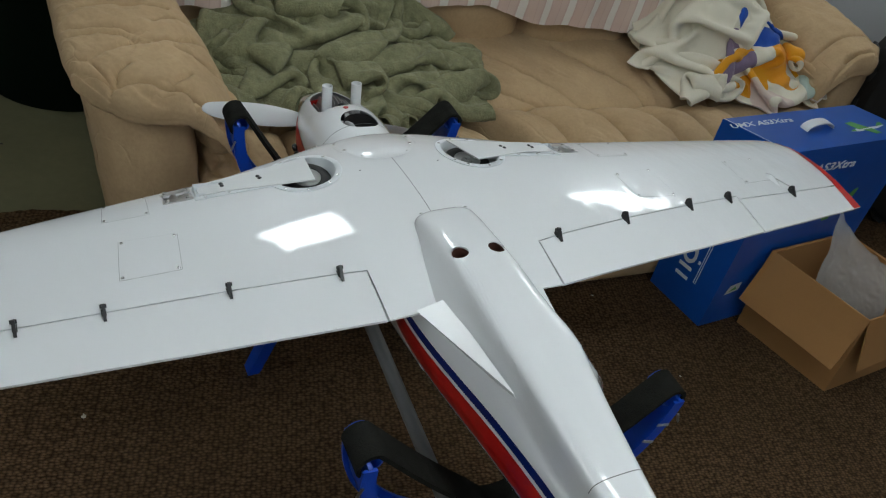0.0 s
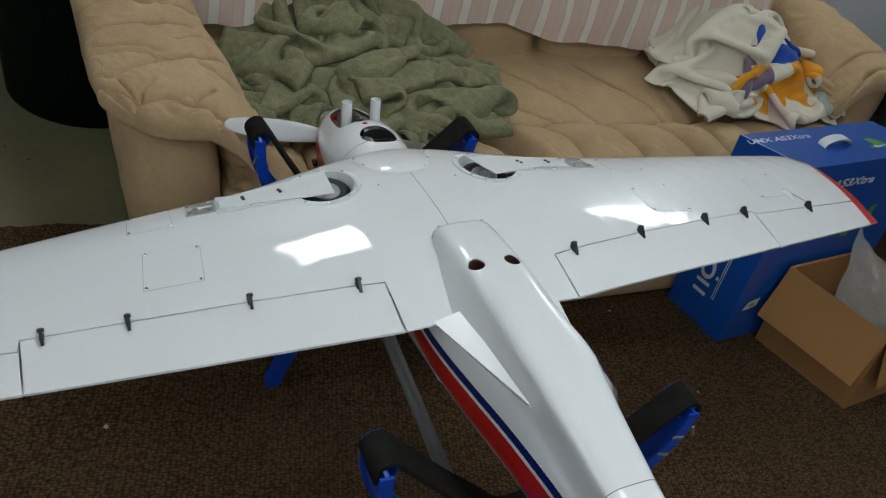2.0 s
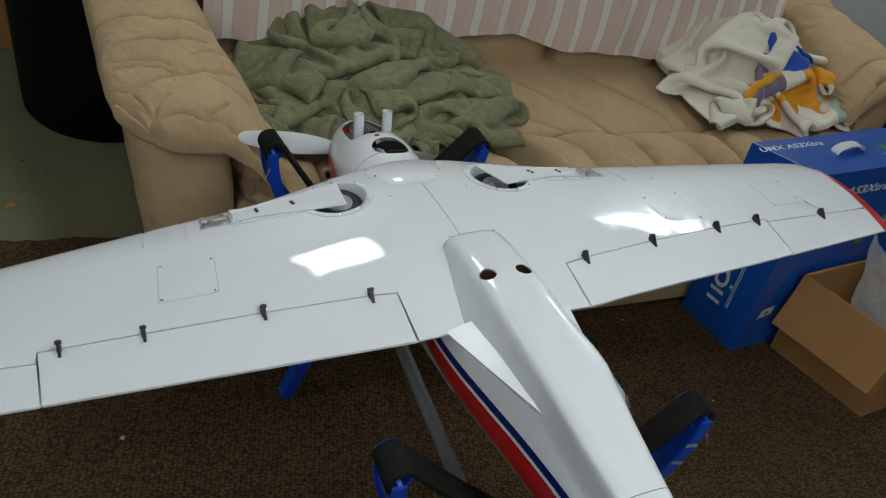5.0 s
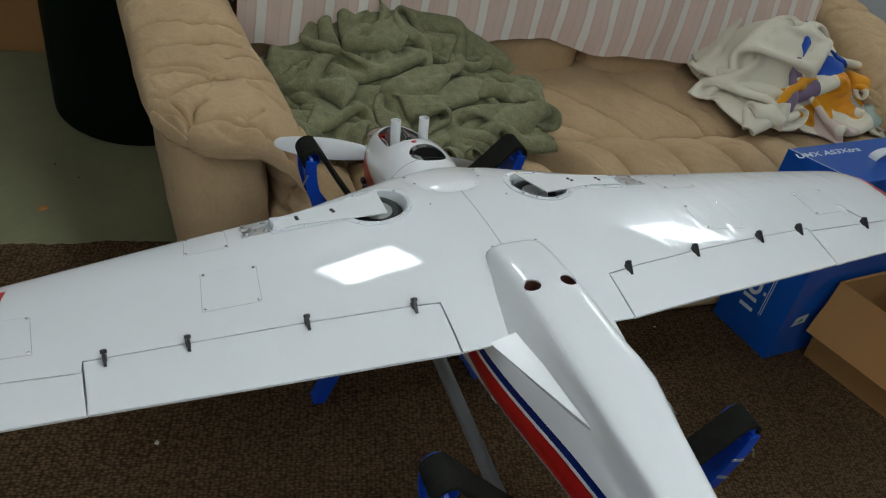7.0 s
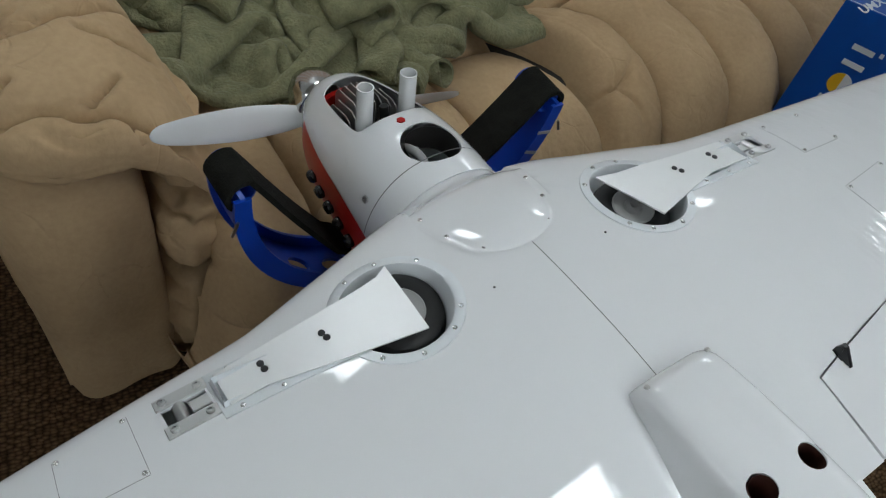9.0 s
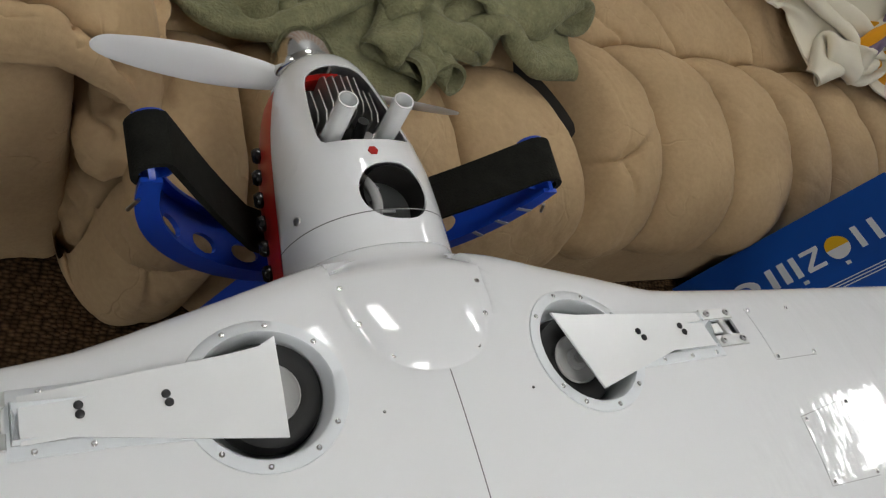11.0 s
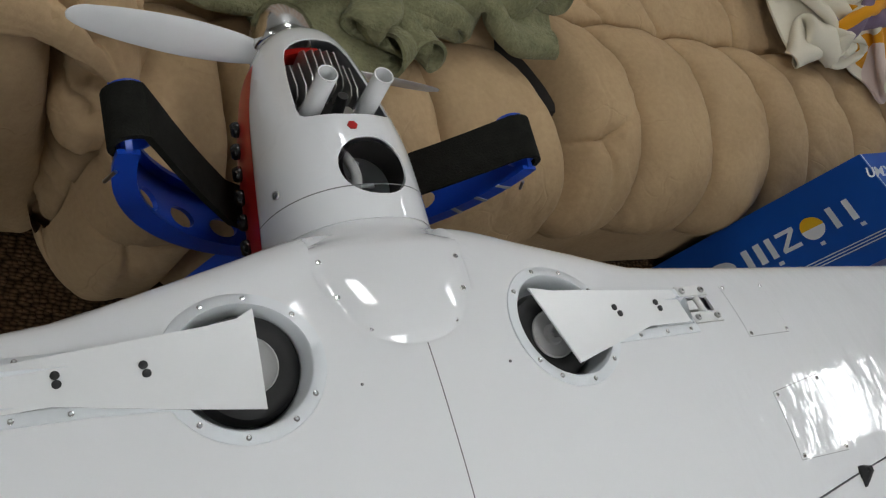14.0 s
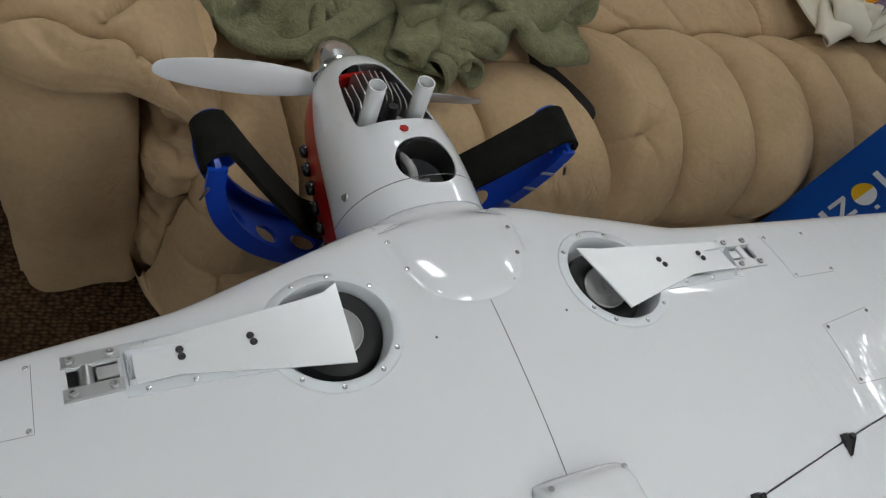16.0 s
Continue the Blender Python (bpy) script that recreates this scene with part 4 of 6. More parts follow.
def dome(u, v):
    a, f = 2 * u - 1, v ** 1.6
    x, y = dome_rim(f, a)
    crown = smooth_lerp([(0, -0.0055), (0.08, -0.0026), (0.2, -0.0024), (0.4, -0.0092), (0.6, -0.0195), (0.8, -0.0325), (1.0, -0.0480)], f)
    half = max(0.001, smooth_lerp(DOME_W, f))
    inset = max(0.0, abs(a) * half - (half - 0.0085)) / 0.0085 if half > 0.012 else 1.0
    q = min(1.0, abs(a) * half / max(0.002, half - 0.0085))
    base = skin_z(x, y) + 0.0012
    rise = max(0.0, crown - skin_z(dome_rim(f, 0)[0], y)) * (1 - q * q) ** 0.8
    side = skin_z(x, y)
    z = max(base, side + rise + 0.0012 * (1 - inset))
    if f > 0.72:
        w = step(0.72, 1.0, f)
        c, h = (smooth_lerp(CT, y) + smooth_lerp(CB, y)) / 2, (smooth_lerp(CT, y) - smooth_lerp(CB, y)) / 2
        sn = min(0.97, abs(x - CX) / smooth_lerp(CA, y)) ** (1 / 0.86)
        z = z * (1 - w) + (c + h * (1 - sn * sn) ** 0.43 - 0.0032) * w
    return (x, y, z)


part("nose_fairing", facing(sheet(48, 48, dome, False)), M_COWL, plane, "smooth white fairing with a screwed flange between wing and cowl", angle=1.2, recalc=False)
for x, y in ((-0.0810, 0.358), (-0.0755, 0.3195), (-0.0540, 0.286), (-0.0110, 0.2742), (0.0284, 0.285), (0.0497, 0.3165), (0.0577, 0.353)):
    screw(x, y, 0.0022, 0.0027)
part("cowl_screw", turned([(0.005, 0), (0.005, 0.001), (0.0042, 0.0022), (0.002, 0.0022), (0.0018, 0.0005)], 14), M_STEEL, plane).matrix_basis = Matrix.Translation(cowl(-0.175, 0.464)) @ Vector((-0.85, 0, 0.5)).to_track_quat("Z", "Y").to_matrix().to_4x4()
_d = bmesh.new()
_c0 = cowl(-0.006, 0.5165)
loft([[(_c0.x + r * math.cos(math.pi * i / 3), 0.5165 + r * math.sin(math.pi * i / 3), _c0.z + h - 0.25 * (r * math.sin(math.pi * i / 3))) for i in range(6)] for r, h in ((0.0058, -0.001), (0.0056, 0.0012))], bm=_d)
part("red_plug", _d, M_RED, plane, "red hexagonal plug", smooth=False)
# engine in the opening: fins, plug, tubes; block near black as painted shade between fins
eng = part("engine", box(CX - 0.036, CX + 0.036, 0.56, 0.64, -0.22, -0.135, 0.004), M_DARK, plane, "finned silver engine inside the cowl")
for k in range(9):
    x = CX - 0.036 + 0.0088 * k
    f = bmesh.new()
    mid = 1 - abs(k - 4) / 4
    out = abs(k - 4) > 2
    y0, y1 = (0.578, 0.626) if out else (0.588, 0.642)
    top = -0.104 + 0.010 * mid ** 0.7
    prof = [(y0, -0.150), (y1, -0.152), (y1 + 0.002, top - 0.020), (y1 - 0.004, top - 0.008), (y0 + 0.012, top), (y0 + 0.002, top - 0.004), (y0, top - 0.012)]
    loft([[(x - 0.0008, a, b) for a, b in prof], [(x + 0.0008, a, b) for a, b in prof]], bm=f)
    part("fin", f, M_FIN, eng, smooth=False)
for x, y in ((-0.030, 0.572), (0.034, 0.572), (-0.016, 0.570), (0.020, 0.568)):
    part("head_bolt", turned([(0.0034, 0.0), (0.0034, 0.004), (0.0026, 0.0048), (0.0016, 0.0048), (0.0015, 0.002)], 12, centre=(CX + x, y, -0.124)), M_SCREW, eng)
for k in range(4):
    part("plug_spring", turned([(0.0068, -0.0010), (0.0082, 0.0), (0.0068, 0.0010)], 14, centre=(CX + 0.018, 0.560 + 0.0005 * k, -0.122 + 0.0045 * k)), M_SCREW, eng)
part("plug_wire", rod_path(((CX + 0.004, 0.553, -0.128), (CX + 0.022, 0.550, -0.118), (CX + 0.046, 0.566, -0.116), (CX + 0.058, 0.590, -0.128)), 0.0016, 8), M_BLACK, eng, "thin black wire")
_rb = bmesh.new()
loft([[(CX + q * 0.046, 0.648 - 0.010 * q * q, -0.124 + h) for q in (-0.92, -0.65, -0.4, -0.1, 0.15)] + [(CX + q * 0.046, 0.655 - 0.010 * q * q, -0.124 + h) for q in (0.15, -0.1, -0.4, -0.65, -0.92)] for h in (-0.05, 0.0)], bm=_rb)
part("red_baffle", _rb, M_RED, eng, "red front baffle", smooth=False)
part("spark_plug_cap", rod((CX + 0.004, 0.553, -0.13), (CX + 0.004, 0.566, -0.082), 0.0078, 0.006), M_RUBBER, eng, "black plug cap")
for s in (-1, 1):
    bx = CX + s * 0.031
    tb = rod((bx, 0.552, -0.115), (bx, 0.561, -0.033), 0.0108, seg=24, caps=False)
    thicken(part("exhaust_tube", tb, M_FLAT, plane, "short white plastic tube"), 0.0016)
part("hose", rod_path(((CX - 0.022, 0.424, -0.098), (CX - 0.012, 0.440, -0.084), (CX - 0.007, 0.462, -0.074), (CX - 0.009, 0.482, -0.076), (CX - 0.014, 0.504, -0.088)), 0.0058, 16), M_HOSE, plane, "ribbed grey hose")
for k in range(5):
    part("hose_clip", rod((CX - 0.0105 + 0.0012 * k, 0.446 + 0.009 * k, -0.0815 + 0.0035 * k - 0.0006 * k * k), (CX - 0.0100 + 0.0012 * k, 0.4475 + 0.009 * k, -0.0810 + 0.0035 * k - 0.0006 * k * k), 0.0062, seg=16), M_PIPE, plane)
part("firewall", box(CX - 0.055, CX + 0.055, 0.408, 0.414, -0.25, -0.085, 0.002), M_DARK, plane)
part("inner_tray", box(CX - 0.026, CX + 0.046, 0.437, 0.452, -0.092, -0.086, 0.002), M_PIPE, plane)
part("inner_tray", box(CX - 0.004, CX + 0.022, 0.462, 0.467, -0.098, -0.094, 0.001), M_HOSE, plane)
# Added ring in near black: stands for the shade inside the open bay.
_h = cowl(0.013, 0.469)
part("bay_shade_wall", rod((_h.x, 0.469, _h.z - 0.012), (_h.x, 0.469, _h.z - 0.05), 0.0335, seg=32, caps=False), M_DARK, plane, "near-black wall added to darken the open bay")
# propeller and spinner
HUB = Vector((CX, 0.700, -0.212))
part("spinner", turned([(0.040, 0.699), (0.0430, 0.702), (0.0425, 0.712), (0.040, 0.730), (0.034, 0.748), (0.023, 0.762), (0.010, 0.770), (0.001, 0.771)], 40, "y", (HUB.x, 0, HUB.z + 0.012)), M_CHROME, plane, "polished metal spinner", angle=1.2)


def blade(side):
    rings = []
    for i in range(33):
        f = 1 - (1 - i / 32) ** 1.5
        r = 0.028 + 0.232 * f
        c = 0.5 * smooth_lerp([(0, 0.026), (0.2, 0.040), (0.45, 0.047), (0.75, 0.040), (1.0, 0.023)], f) * math.sqrt(max(0.0004, 1 - max(0.0, (f - 0.92) / 0.08) ** 2.2))
        tw = math.radians(smooth_lerp([(0, -42), (0.3, -30), (1, -20)], f))
        th = 0.0045 * (1 - f) + 0.0012
        ring = []
        for j in range(12):
            a = 2 * math.pi * j / 12
            u, w = c * math.cos(a), th * math.sin(a)
            ring.append((r, u * math.sin(tw) + w * math.cos(tw), (u * math.cos(tw) - w * math.sin(tw))))
        rings.append(ring)
    ob = part("propeller_blade", loft(rings), M_FLAT, plane, "matt white propeller blade", angle=1.0)
    ang = math.radians(14.0)
    rot = Matrix.Rotation(ang + (math.pi if side < 0 else 0), 4, "Y")
    ob.matrix_basis = Matrix.Translation(HUB) @ rot
    return ob


blade(1)
blade(-1)
# red tips
for s in (-1, 1):
    part("red_tip", facing(sheet(4, 30, lambda u, v: wing_top(s * (0.9835 - (0.007 + 0.017 * v) * (1 - u)), v) + Vector((0, 0, 0.0006)), False)), M_RED, plane, "red wing tip", recalc=False)
part("red_flash", facing(sheet(12, 6, lambda u, v: surf(-0.756 - 0.016 * v - 0.1 * u, 0.254 - 0.075 * v - 0.02 * u) + Vector((0, 0, 0.0006)), False)), M_RED, plane, recalc=False)


# ---- stand ----
stand = thing("aeroplane_stand", "blue plastic model stand with black foam slings and a grey tube", "stand", PLANE)
part("centre_tube", rod((-0.05, -0.33, -0.372), (-0.01, 0.56, -0.372), 0.0135, seg=24), M_PIPE, stand, "grey tube")


def cradle(y, x0, x1, z0, z1, under, hug, slim=1.0, lift=0.075):
    """A U-shaped arm with ribs, three oval holes a side, and a foam sling from tip to tip."""
    cx, cz = (x0 + x1) / 2, (z0 + z1) / 2
    r = math.hypot(x1 - x0, z1 - z0) / 2
    tilt = math.atan2(z1 - z0, x1 - x0)

    def arc(a, rr):
        t = math.pi + tilt + math.pi * a
        k = 1.0 + 0.06 * math.sin(math.pi * a) ** 2
        return (cx + rr * math.cos(t), cz + rr * k * math.sin(t))

    hw = 0.034

    def across(x, w):
        """The band narrows towards one tip, its near edge straight."""
        k = 1 + (slim - 1) * min(1.0, max(0.0, (x - cx) / (x1 - cx)) * 1.6)
        return y + w * k - hw * (1 - k)

    def band(a, w):
        x, z = arc(a, r)
        return Vector((x, across(x, w), z))

    hls = [oval(a, -0.006, 0.028, 0.0125, 16) for a in (0.225, 0.315, 0.405, 0.595, 0.685, 0.775)]
    bm = facing(skin([(-0.004, -hw), (1.004, -hw), (1.004, hw), (-0.004, hw)], hls, [i / 48 for i in range(1, 48)], [-0.015, 0, 0.015], band), (cx, y, cz))
    c = thicken(part("cradle", bm, M_CRADLE, stand, "bright blue U-shaped plastic cradle", recalc=False), 0.006, 0.0)
    for w, a0, a1 in ((hw, 0.0, 1.0), (-hw, 0.0, 1.0)):
        rim = []
        for i in range(49):
            a = a0 + (a1 - a0) * i / 48
            deep = 0.010 + 0.008 * max(0.0, math.sin(math.pi * a)) ** 0.8
            p, q = arc(a, r + 0.010), arc(a, r - deep)
            yw = across(p[0], w)
            rim.append([(p[0], yw - 0.0025, p[1]), (p[0], yw + 0.0025, p[1]), (q[0], yw + 0.0025, q[1]), (q[0], yw - 0.0025, q[1])])
        part("flange", loft(rim), M_CRADLE, c, angle=0.5)
    # Highlights on the blue rib edges, put in as thin pale grey strips.
    for a in (0.835, 0.885, 0.935):
        q = [arc(a - 0.0035, r - 0.0145), arc(a + 0.0035, r - 0.0145), arc(a + 0.0035, r + 0.0102), arc(a - 0.0035, r + 0.0102)]
        part("rib", loft([[(u, y + w, v) for u, v in q] for w in (-hw - 0.0034, -hw - 0.0020)]), M_HOSE, c, "rib edge, pale grey as a painted highlight", smooth=False)
    for x, z in ((x0 + 0.006, z0 - 0.004), (x1 - 0.006, z1 - 0.004)):
        roll = turned([(0.0145, across(x, -0.022)), (0.0168, across(x, -0.022)), (0.0168, across(x, 0.034)), (0.0145, across(x, 0.034)), (0.0145, across(x, -0.022))], 24, "y", (x, 0, z), cap=False)
        part("tip_roll", roll, M_CRADLE, c, "rolled blue tip")
    # sling: over the tip, down under the fuselage and up to the other tip
    path = []
    for i in range(9):
        t = math.pi * (1.25 - 0.90 * i / 8)
        path.append((x0 + 0.006 + 0.020 * math.cos(t), z0 - 0.004 + 0.020 * math.sin(t)))
    mid = 0.002
    lo, hi = (x0 + 0.016, z0 + 0.0135), (x1 - 0.016, z1 + 0.0135)
    at_l, at_r = (mid - hug, under + lift - (0.030 if y > 0 else 0.0)), (mid + hug, under + lift)
    sag = [(lo[0] + (at_l[0] - lo[0]) * f, lo[1] + (at_l[1] - lo[1]) * f - 0.006 * math.sin(math.pi * f)) for f in (0.12, 0.3, 0.5, 0.7, 0.9, 1.0)]
    sag += [(mid - 0.72 * hug, under + 0.026), (mid - 0.4 * hug, under + 0.006), (mid, under), (mid + 0.4 * hug, under + 0.006), (mid + 0.72 * hug, under + 0.026)]
    sag += [(hi[0] + (at_r[0] - hi[0]) * f, hi[1] + (at_r[1] - hi[1]) * f - 0.006 * math.sin(math.pi * f)) for f in (1.0, 0.9, 0.7, 0.5, 0.3, 0.12)]
    path += sag
    for i in range(9):
        t = math.pi * (0.65 - 0.90 * i / 8)
        path.append((x1 - 0.006 + 0.020 * math.cos(t), z1 - 0.004 + 0.020 * math.sin(t)))
    rings = []
    for i, (x, z) in enumerate(path):
        a, b = path[max(i - 1, 0)], path[min(i + 1, len(path) - 1)]
        d = Vector((b[0] - a[0], 0, b[1] - a[1])).normalized()
        n = Vector((-d.z, 0, d.x)) * 0.0034
        ya, yb = across(x, -0.028), across(x, 0.028)
        rings.append([(x - n.x, ya, z - n.z), (x - n.x, yb, z - n.z), (x + n.x, yb, z + n.z), (x + n.x, ya, z + n.z)])
    part("sling", loft(rings), M_STRAP, c, "black foam sling")
    for x, z in ((x0, z0), (x1, z1)):
        sg = 1 if x > cx else -1
        part("wire_loop", rod((x + sg * 0.008, y - hw - 0.004, z - 0.03), (x + sg * 0.016, y - hw - 0.004, z - 0.05), 0.002, seg=8), M_STEEL, c)
    for s in (-1, 1):
        fx = 0.244 if s > 0 else -0.190
        foot = (fx, y - 0.035, -0.781 - 0.080 * fx)
        top = (0.01 + s * 0.02, y, -0.375)
        d = Vector(foot) - Vector(top)
        lg = bmesh.new()
        rings = []
        for f in (0, 0.15, 0.5, 0.9, 1.0):
            p = Vector(top) + d * f
            w = 0.014 + 0.004 * (1 - f)
            rings.append([(p.x - w, p.y - 0.018, p.z), (p.x + w, p.y - 0.018, p.z), (p.x + w, p.y + 0.018, p.z), (p.x - w, p.y + 0.018, p.z)])
        loft(rings, bm=lg)
        part("leg", lg, M_CRADLE, stand, smooth=False)


cradle(0.522, -0.222, 0.241, -0.060, -0.106, -0.292, 0.089)
cradle(-0.266, -0.251, 0.256, -0.046, -0.094, -0.290, 0.056, 0.80, 0.045)


# ---- the sofa ----
SOFA = pose(0.24, 1.60, 0, 0, 0, 5.5)
sofa = thing("recliner_sofa", "wide overstuffed tan microfibre sofa with channel-tufted seats", "sofa", SOFA)


def puff(size, centre, power=5.0, n=22, dent=None, wrinkle=0.006, freq=9.0, seed=0.0):
    """A stuffed pad: a rounded box with creases given by dent(p) and soft wrinkles."""
    bm = bmesh.new()
    bmesh.ops.create_cube(bm, size=2.0)
    bmesh.ops.subdivide_edges(bm, edges=bm.edges[:], cuts=n, use_grid_fill=True)
    h = [s / 2 for s in size]
    for v in bm.verts:
        p = v.co.copy()
        q = Vector((math.sin(p.x * math.pi / 2 * 0.999), math.sin(p.y * math.pi / 2 * 0.999), math.sin(p.z * math.pi / 2 * 0.999)))
        k = (abs(q.x) ** power + abs(q.y) ** power + abs(q.z) ** power) ** (1 / power)
        d = q / k
        nrm = Vector((math.copysign(abs(d.x) ** (power - 1), d.x) / h[0], math.copysign(abs(d.y) ** (power - 1), d.y) / h[1], math.copysign(abs(d.z) ** (power - 1), d.z) / h[2])).normalized()
        w = Vector((d.x * h[0], d.y * h[1], d.z * h[2]))
        o = wrinkle * fbm((w.x * freq + seed, w.y * freq + seed * 2, w.z * freq), 3)
        if dent:
            o -= dent(w, d)
        v.co = w + nrm * o + Vector(centre)
    return bm


def crease(dist, width, depth):
    return depth * math.exp(-(dist / width) ** 2)


def line_gap(x, y, pts):
    """Distance in plan from a point to a line of points."""
    best = 9.0
    for (ax, ay), (bx, by) in zip(pts, pts[1:]):
        dx, dy = bx - ax, by - ay
        t = max(0.0, min(1.0, ((x - ax) * dx + (y - ay) * dy) / (dx * dx + dy * dy)))
        best = min(best, math.hypot(x - ax - t * dx, y - ay - t * dy))
    return best


# Arms: an upholstered base and a thick pad rolling over the front.
def arm(x0, mirror, pad_name="arm_pad"):
    sg = -1 if mirror else 1
    b = box(0.0, 1.0, -0.005, 0.95, 0.0, 1.0, 0.0)
    bmesh.ops.subdivide_edges(b, edges=b.edges[:], cuts=22, use_grid_fill=True)
    for v in b.verts:
        t, h, y = v.co.x, v.co.z, v.co.y
        out = smooth_lerp([(0, 0.032), (0.25, 0.016), (0.8, -0.030), (1, -0.050)], h) - 0.015
        inn = smooth_lerp([(0, 0.222), (0.6, 0.192), (1, 0.160)], h) - 0.015
        # rounded upright corners, a panel a little fuller in its middle
        ty = (y + 0.005) / 0.955
        k = 0.038
        d0, d1 = t * (inn - out), (1 - t) * (inn - out)
        yy = y
        e = min(d0, d1)
        if e < k and ty < 0.01:
            yy += k - math.sqrt(max(0.0, k * k - (k - e) ** 2))
        v.co.x = x0 + sg * (out + t * (inn - out))
        v.co.y = yy + (0.044 + 0.08 * (max(0.0, 0.065 - (out + 0.015) - t * (inn - out)) / 0.13) ** 2) * (1 - ty) - 0.010 * math.sin(math.pi * h) * math.sin(math.pi * t) * (ty < 0.01)
        v.co.z = 0.012 + h * 0.565
        v.co += Vector((fbm((y * 4, h * 3, 1)), fbm((t * 1.2, h * 2.4, 2)), 0)) * 0.010
    made = [part("arm_base", b, M_SUEDE, sofa, "smooth tan arm panel", angle=1.2)]

    # pad: swept along the arm, from the front lip to the back
    L = [(0.011, 0.592, 0.004), (0.0115, 0.592, 0.026), (0.017, 0.593, 0.046), (0.034, 0.598, 0.060), (0.08, 0.599, 0.067), (0.155, 0.600, 0.074), (0.26, 0.602, 0.080), (0.38, 0.605, 0.084), (0.52, 0.612, 0.086), (0.68, 0.625, 0.088), (0.84, 0.648, 0.09), (0.98, 0.67, 0.088)]
    tab = [[(i, p[j]) for i, p in enumerate(L)] for j in range(3)]
    rings = []
    n, m = (250, 560) if not mirror else (110, 300)
    if mirror:
        creases = ((((2.72, 0.13), (2.50, 0.15), (2.33, 0.12)), 0.7), (((2.72, 0.05), (2.60, 0.035), (2.52, 0.05), (2.40, 0.04)), 0.8), (((2.70, 0.50), (2.52, 0.54), (2.36, 0.52)), 0.6))
        tufts = ((2.60, 0.035, 0.024),)
    else:
        creases = (
            (((-0.075, 0.185), (-0.061, 0.160), (-0.029, 0.1115), (0.005, 0.082), (0.059, 0.072), (0.109, 0.050), (0.157, 0.045), (0.21, 0.02)), 1.0),
            (((0.005, 0.082), (0.014, 0.112), (0.040, 0.128)), 0.8), (((0.005, 0.082), (-0.020, 0.135), (-0.030, 0.160)), 0.6), (((0.005, 0.082), (-0.015, 0.040), (-0.02, 0.0)), 0.8),
            (((0.109, 0.050), (0.128, 0.075), (0.165, 0.108)), 0.7), (((0.109, 0.050), (0.090, 0.020), (0.07, -0.02)), 0.7), (((0.157, 0.045), (0.165, 0.01), (0.17, -0.02)), 0.6),
            (((-0.072, 0.205), (-0.038, 0.176), (0.02, 0.192), (0.091, 0.208), (0.18, 0.237), (0.26, 0.255)), 1.0),
            (((-0.06, 0.268), (0.005, 0.250), (0.044, 0.240), (0.067, 0.212)), 0.9), (((-0.07, 0.312), (-0.0035, 0.275), (0.052, 0.260), (0.104, 0.219)), 0.9),
            (((0.15, 0.20), (0.19, 0.170), (0.23, 0.165)), 0.5), (((0.12, 0.30), (0.18, 0.32), (0.24, 0.35)), 0.5),
            (((-0.075, 0.345), (-0.028, 0.362), (0.06, 0.372), (0.16, 0.365)), 0.8), (((-0.08, 0.46), (0.03, 0.475), (0.12, 0.455), (0.19, 0.47)), 0.9), (((-0.10, 0.60), (0.02, 0.62), (0.14, 0.61)), 0.9), (((-0.10, 0.76), (0.02, 0.77), (0.14, 0.76)), 0.8))
        tufts = ((0.005, 0.082, 0.026), (0.109, 0.050, 0.016), (0.157, 0.045, 0.012))
    for k in range(m + 1):
        f = k / m * (len(L) - 1)
        y, z, th = (smooth_lerp(tb, f) for tb in tab)
        width = 0.172 * smooth_lerp([(0, 0.92), (1, 0.97), (2, 1.0), (3, 1.01), (5, 1.0), (8, 0.84), (11, 0.78)], f)
        cx0 = smooth_lerp([(0, 0.085), (4, 0.085), (8, 0.045), (11, 0.02)], f)
        span = (smooth_lerp(tab[0], min(11, f + 0.5)) - smooth_lerp(tab[0], max(0, f - 0.5)))
        ring = []
        for j in range(n):
            an = 2 * math.pi * j / n
            cx_, sz = math.cos(an), math.sin(an)
            e = 0.62
            rx = width * math.copysign(abs(cx_) ** e, cx_)
            rz = th * math.copysign(abs(sz) ** e, sz)
            if sz < 0:
                rz *= 0.48 + 0.52 * step(2.5, 7.0, f)
            px = x0 + sg * (cx0 + rx)
            py = y + 0.11 * (max(0.0, 0.065 - cx0 - rx) / 0.13) ** 2 * max(0.0, 1 - y / 0.5)
            jx, jy = px + 0.005 * noise.noise((px * 22, py * 22, 0.7)), py + 0.005 * noise.noise((px * 22, py * 22, 3.7))
            tuck = 0.0
            if sz > -0.3:
                for way, dp in creases:
                    d = line_gap(jx, jy, way)
                    if d < 0.09:
                        tuck = max(tuck, dp * (0.010 * math.exp(-d / 0.018) + 0.036 * math.exp(-d / 0.0028)))
                for tx, ty, dp in tufts:
                    tuck += dp * math.exp(-((px - tx) ** 2 + (py - ty) ** 2) / 0.020 ** 2)
            gath = 0.013 * max(0.0, math.sin(rx * 62 + 1.4 * f + 5 * noise.noise((rx * 9, 0.5, 0.5)))) ** 4 * math.exp(-((f - 2.3) / 1.0) ** 2)
            wr = gath + 0.012 * abs(noise.noise((rx * 7 + 3, y * 8 + rx * 5, 1.5))) + 0.010 * abs(noise.noise((rx * 17, y * 17 - rx * 12, 4.5))) + 0.003 * fbm((rx * 26, y * 26, sz * 2), 3)
            if f < 4.0 and sz < 0.75 and not mirror:
                wr += 0.010 * max(0.0, math.sin(px * 95 + 6 * noise.noise((px * 11, 2.5, 0.5)))) ** 5 * (1 - max(0.0, sz) / 0.75) * min(1.0, f / 1.5)
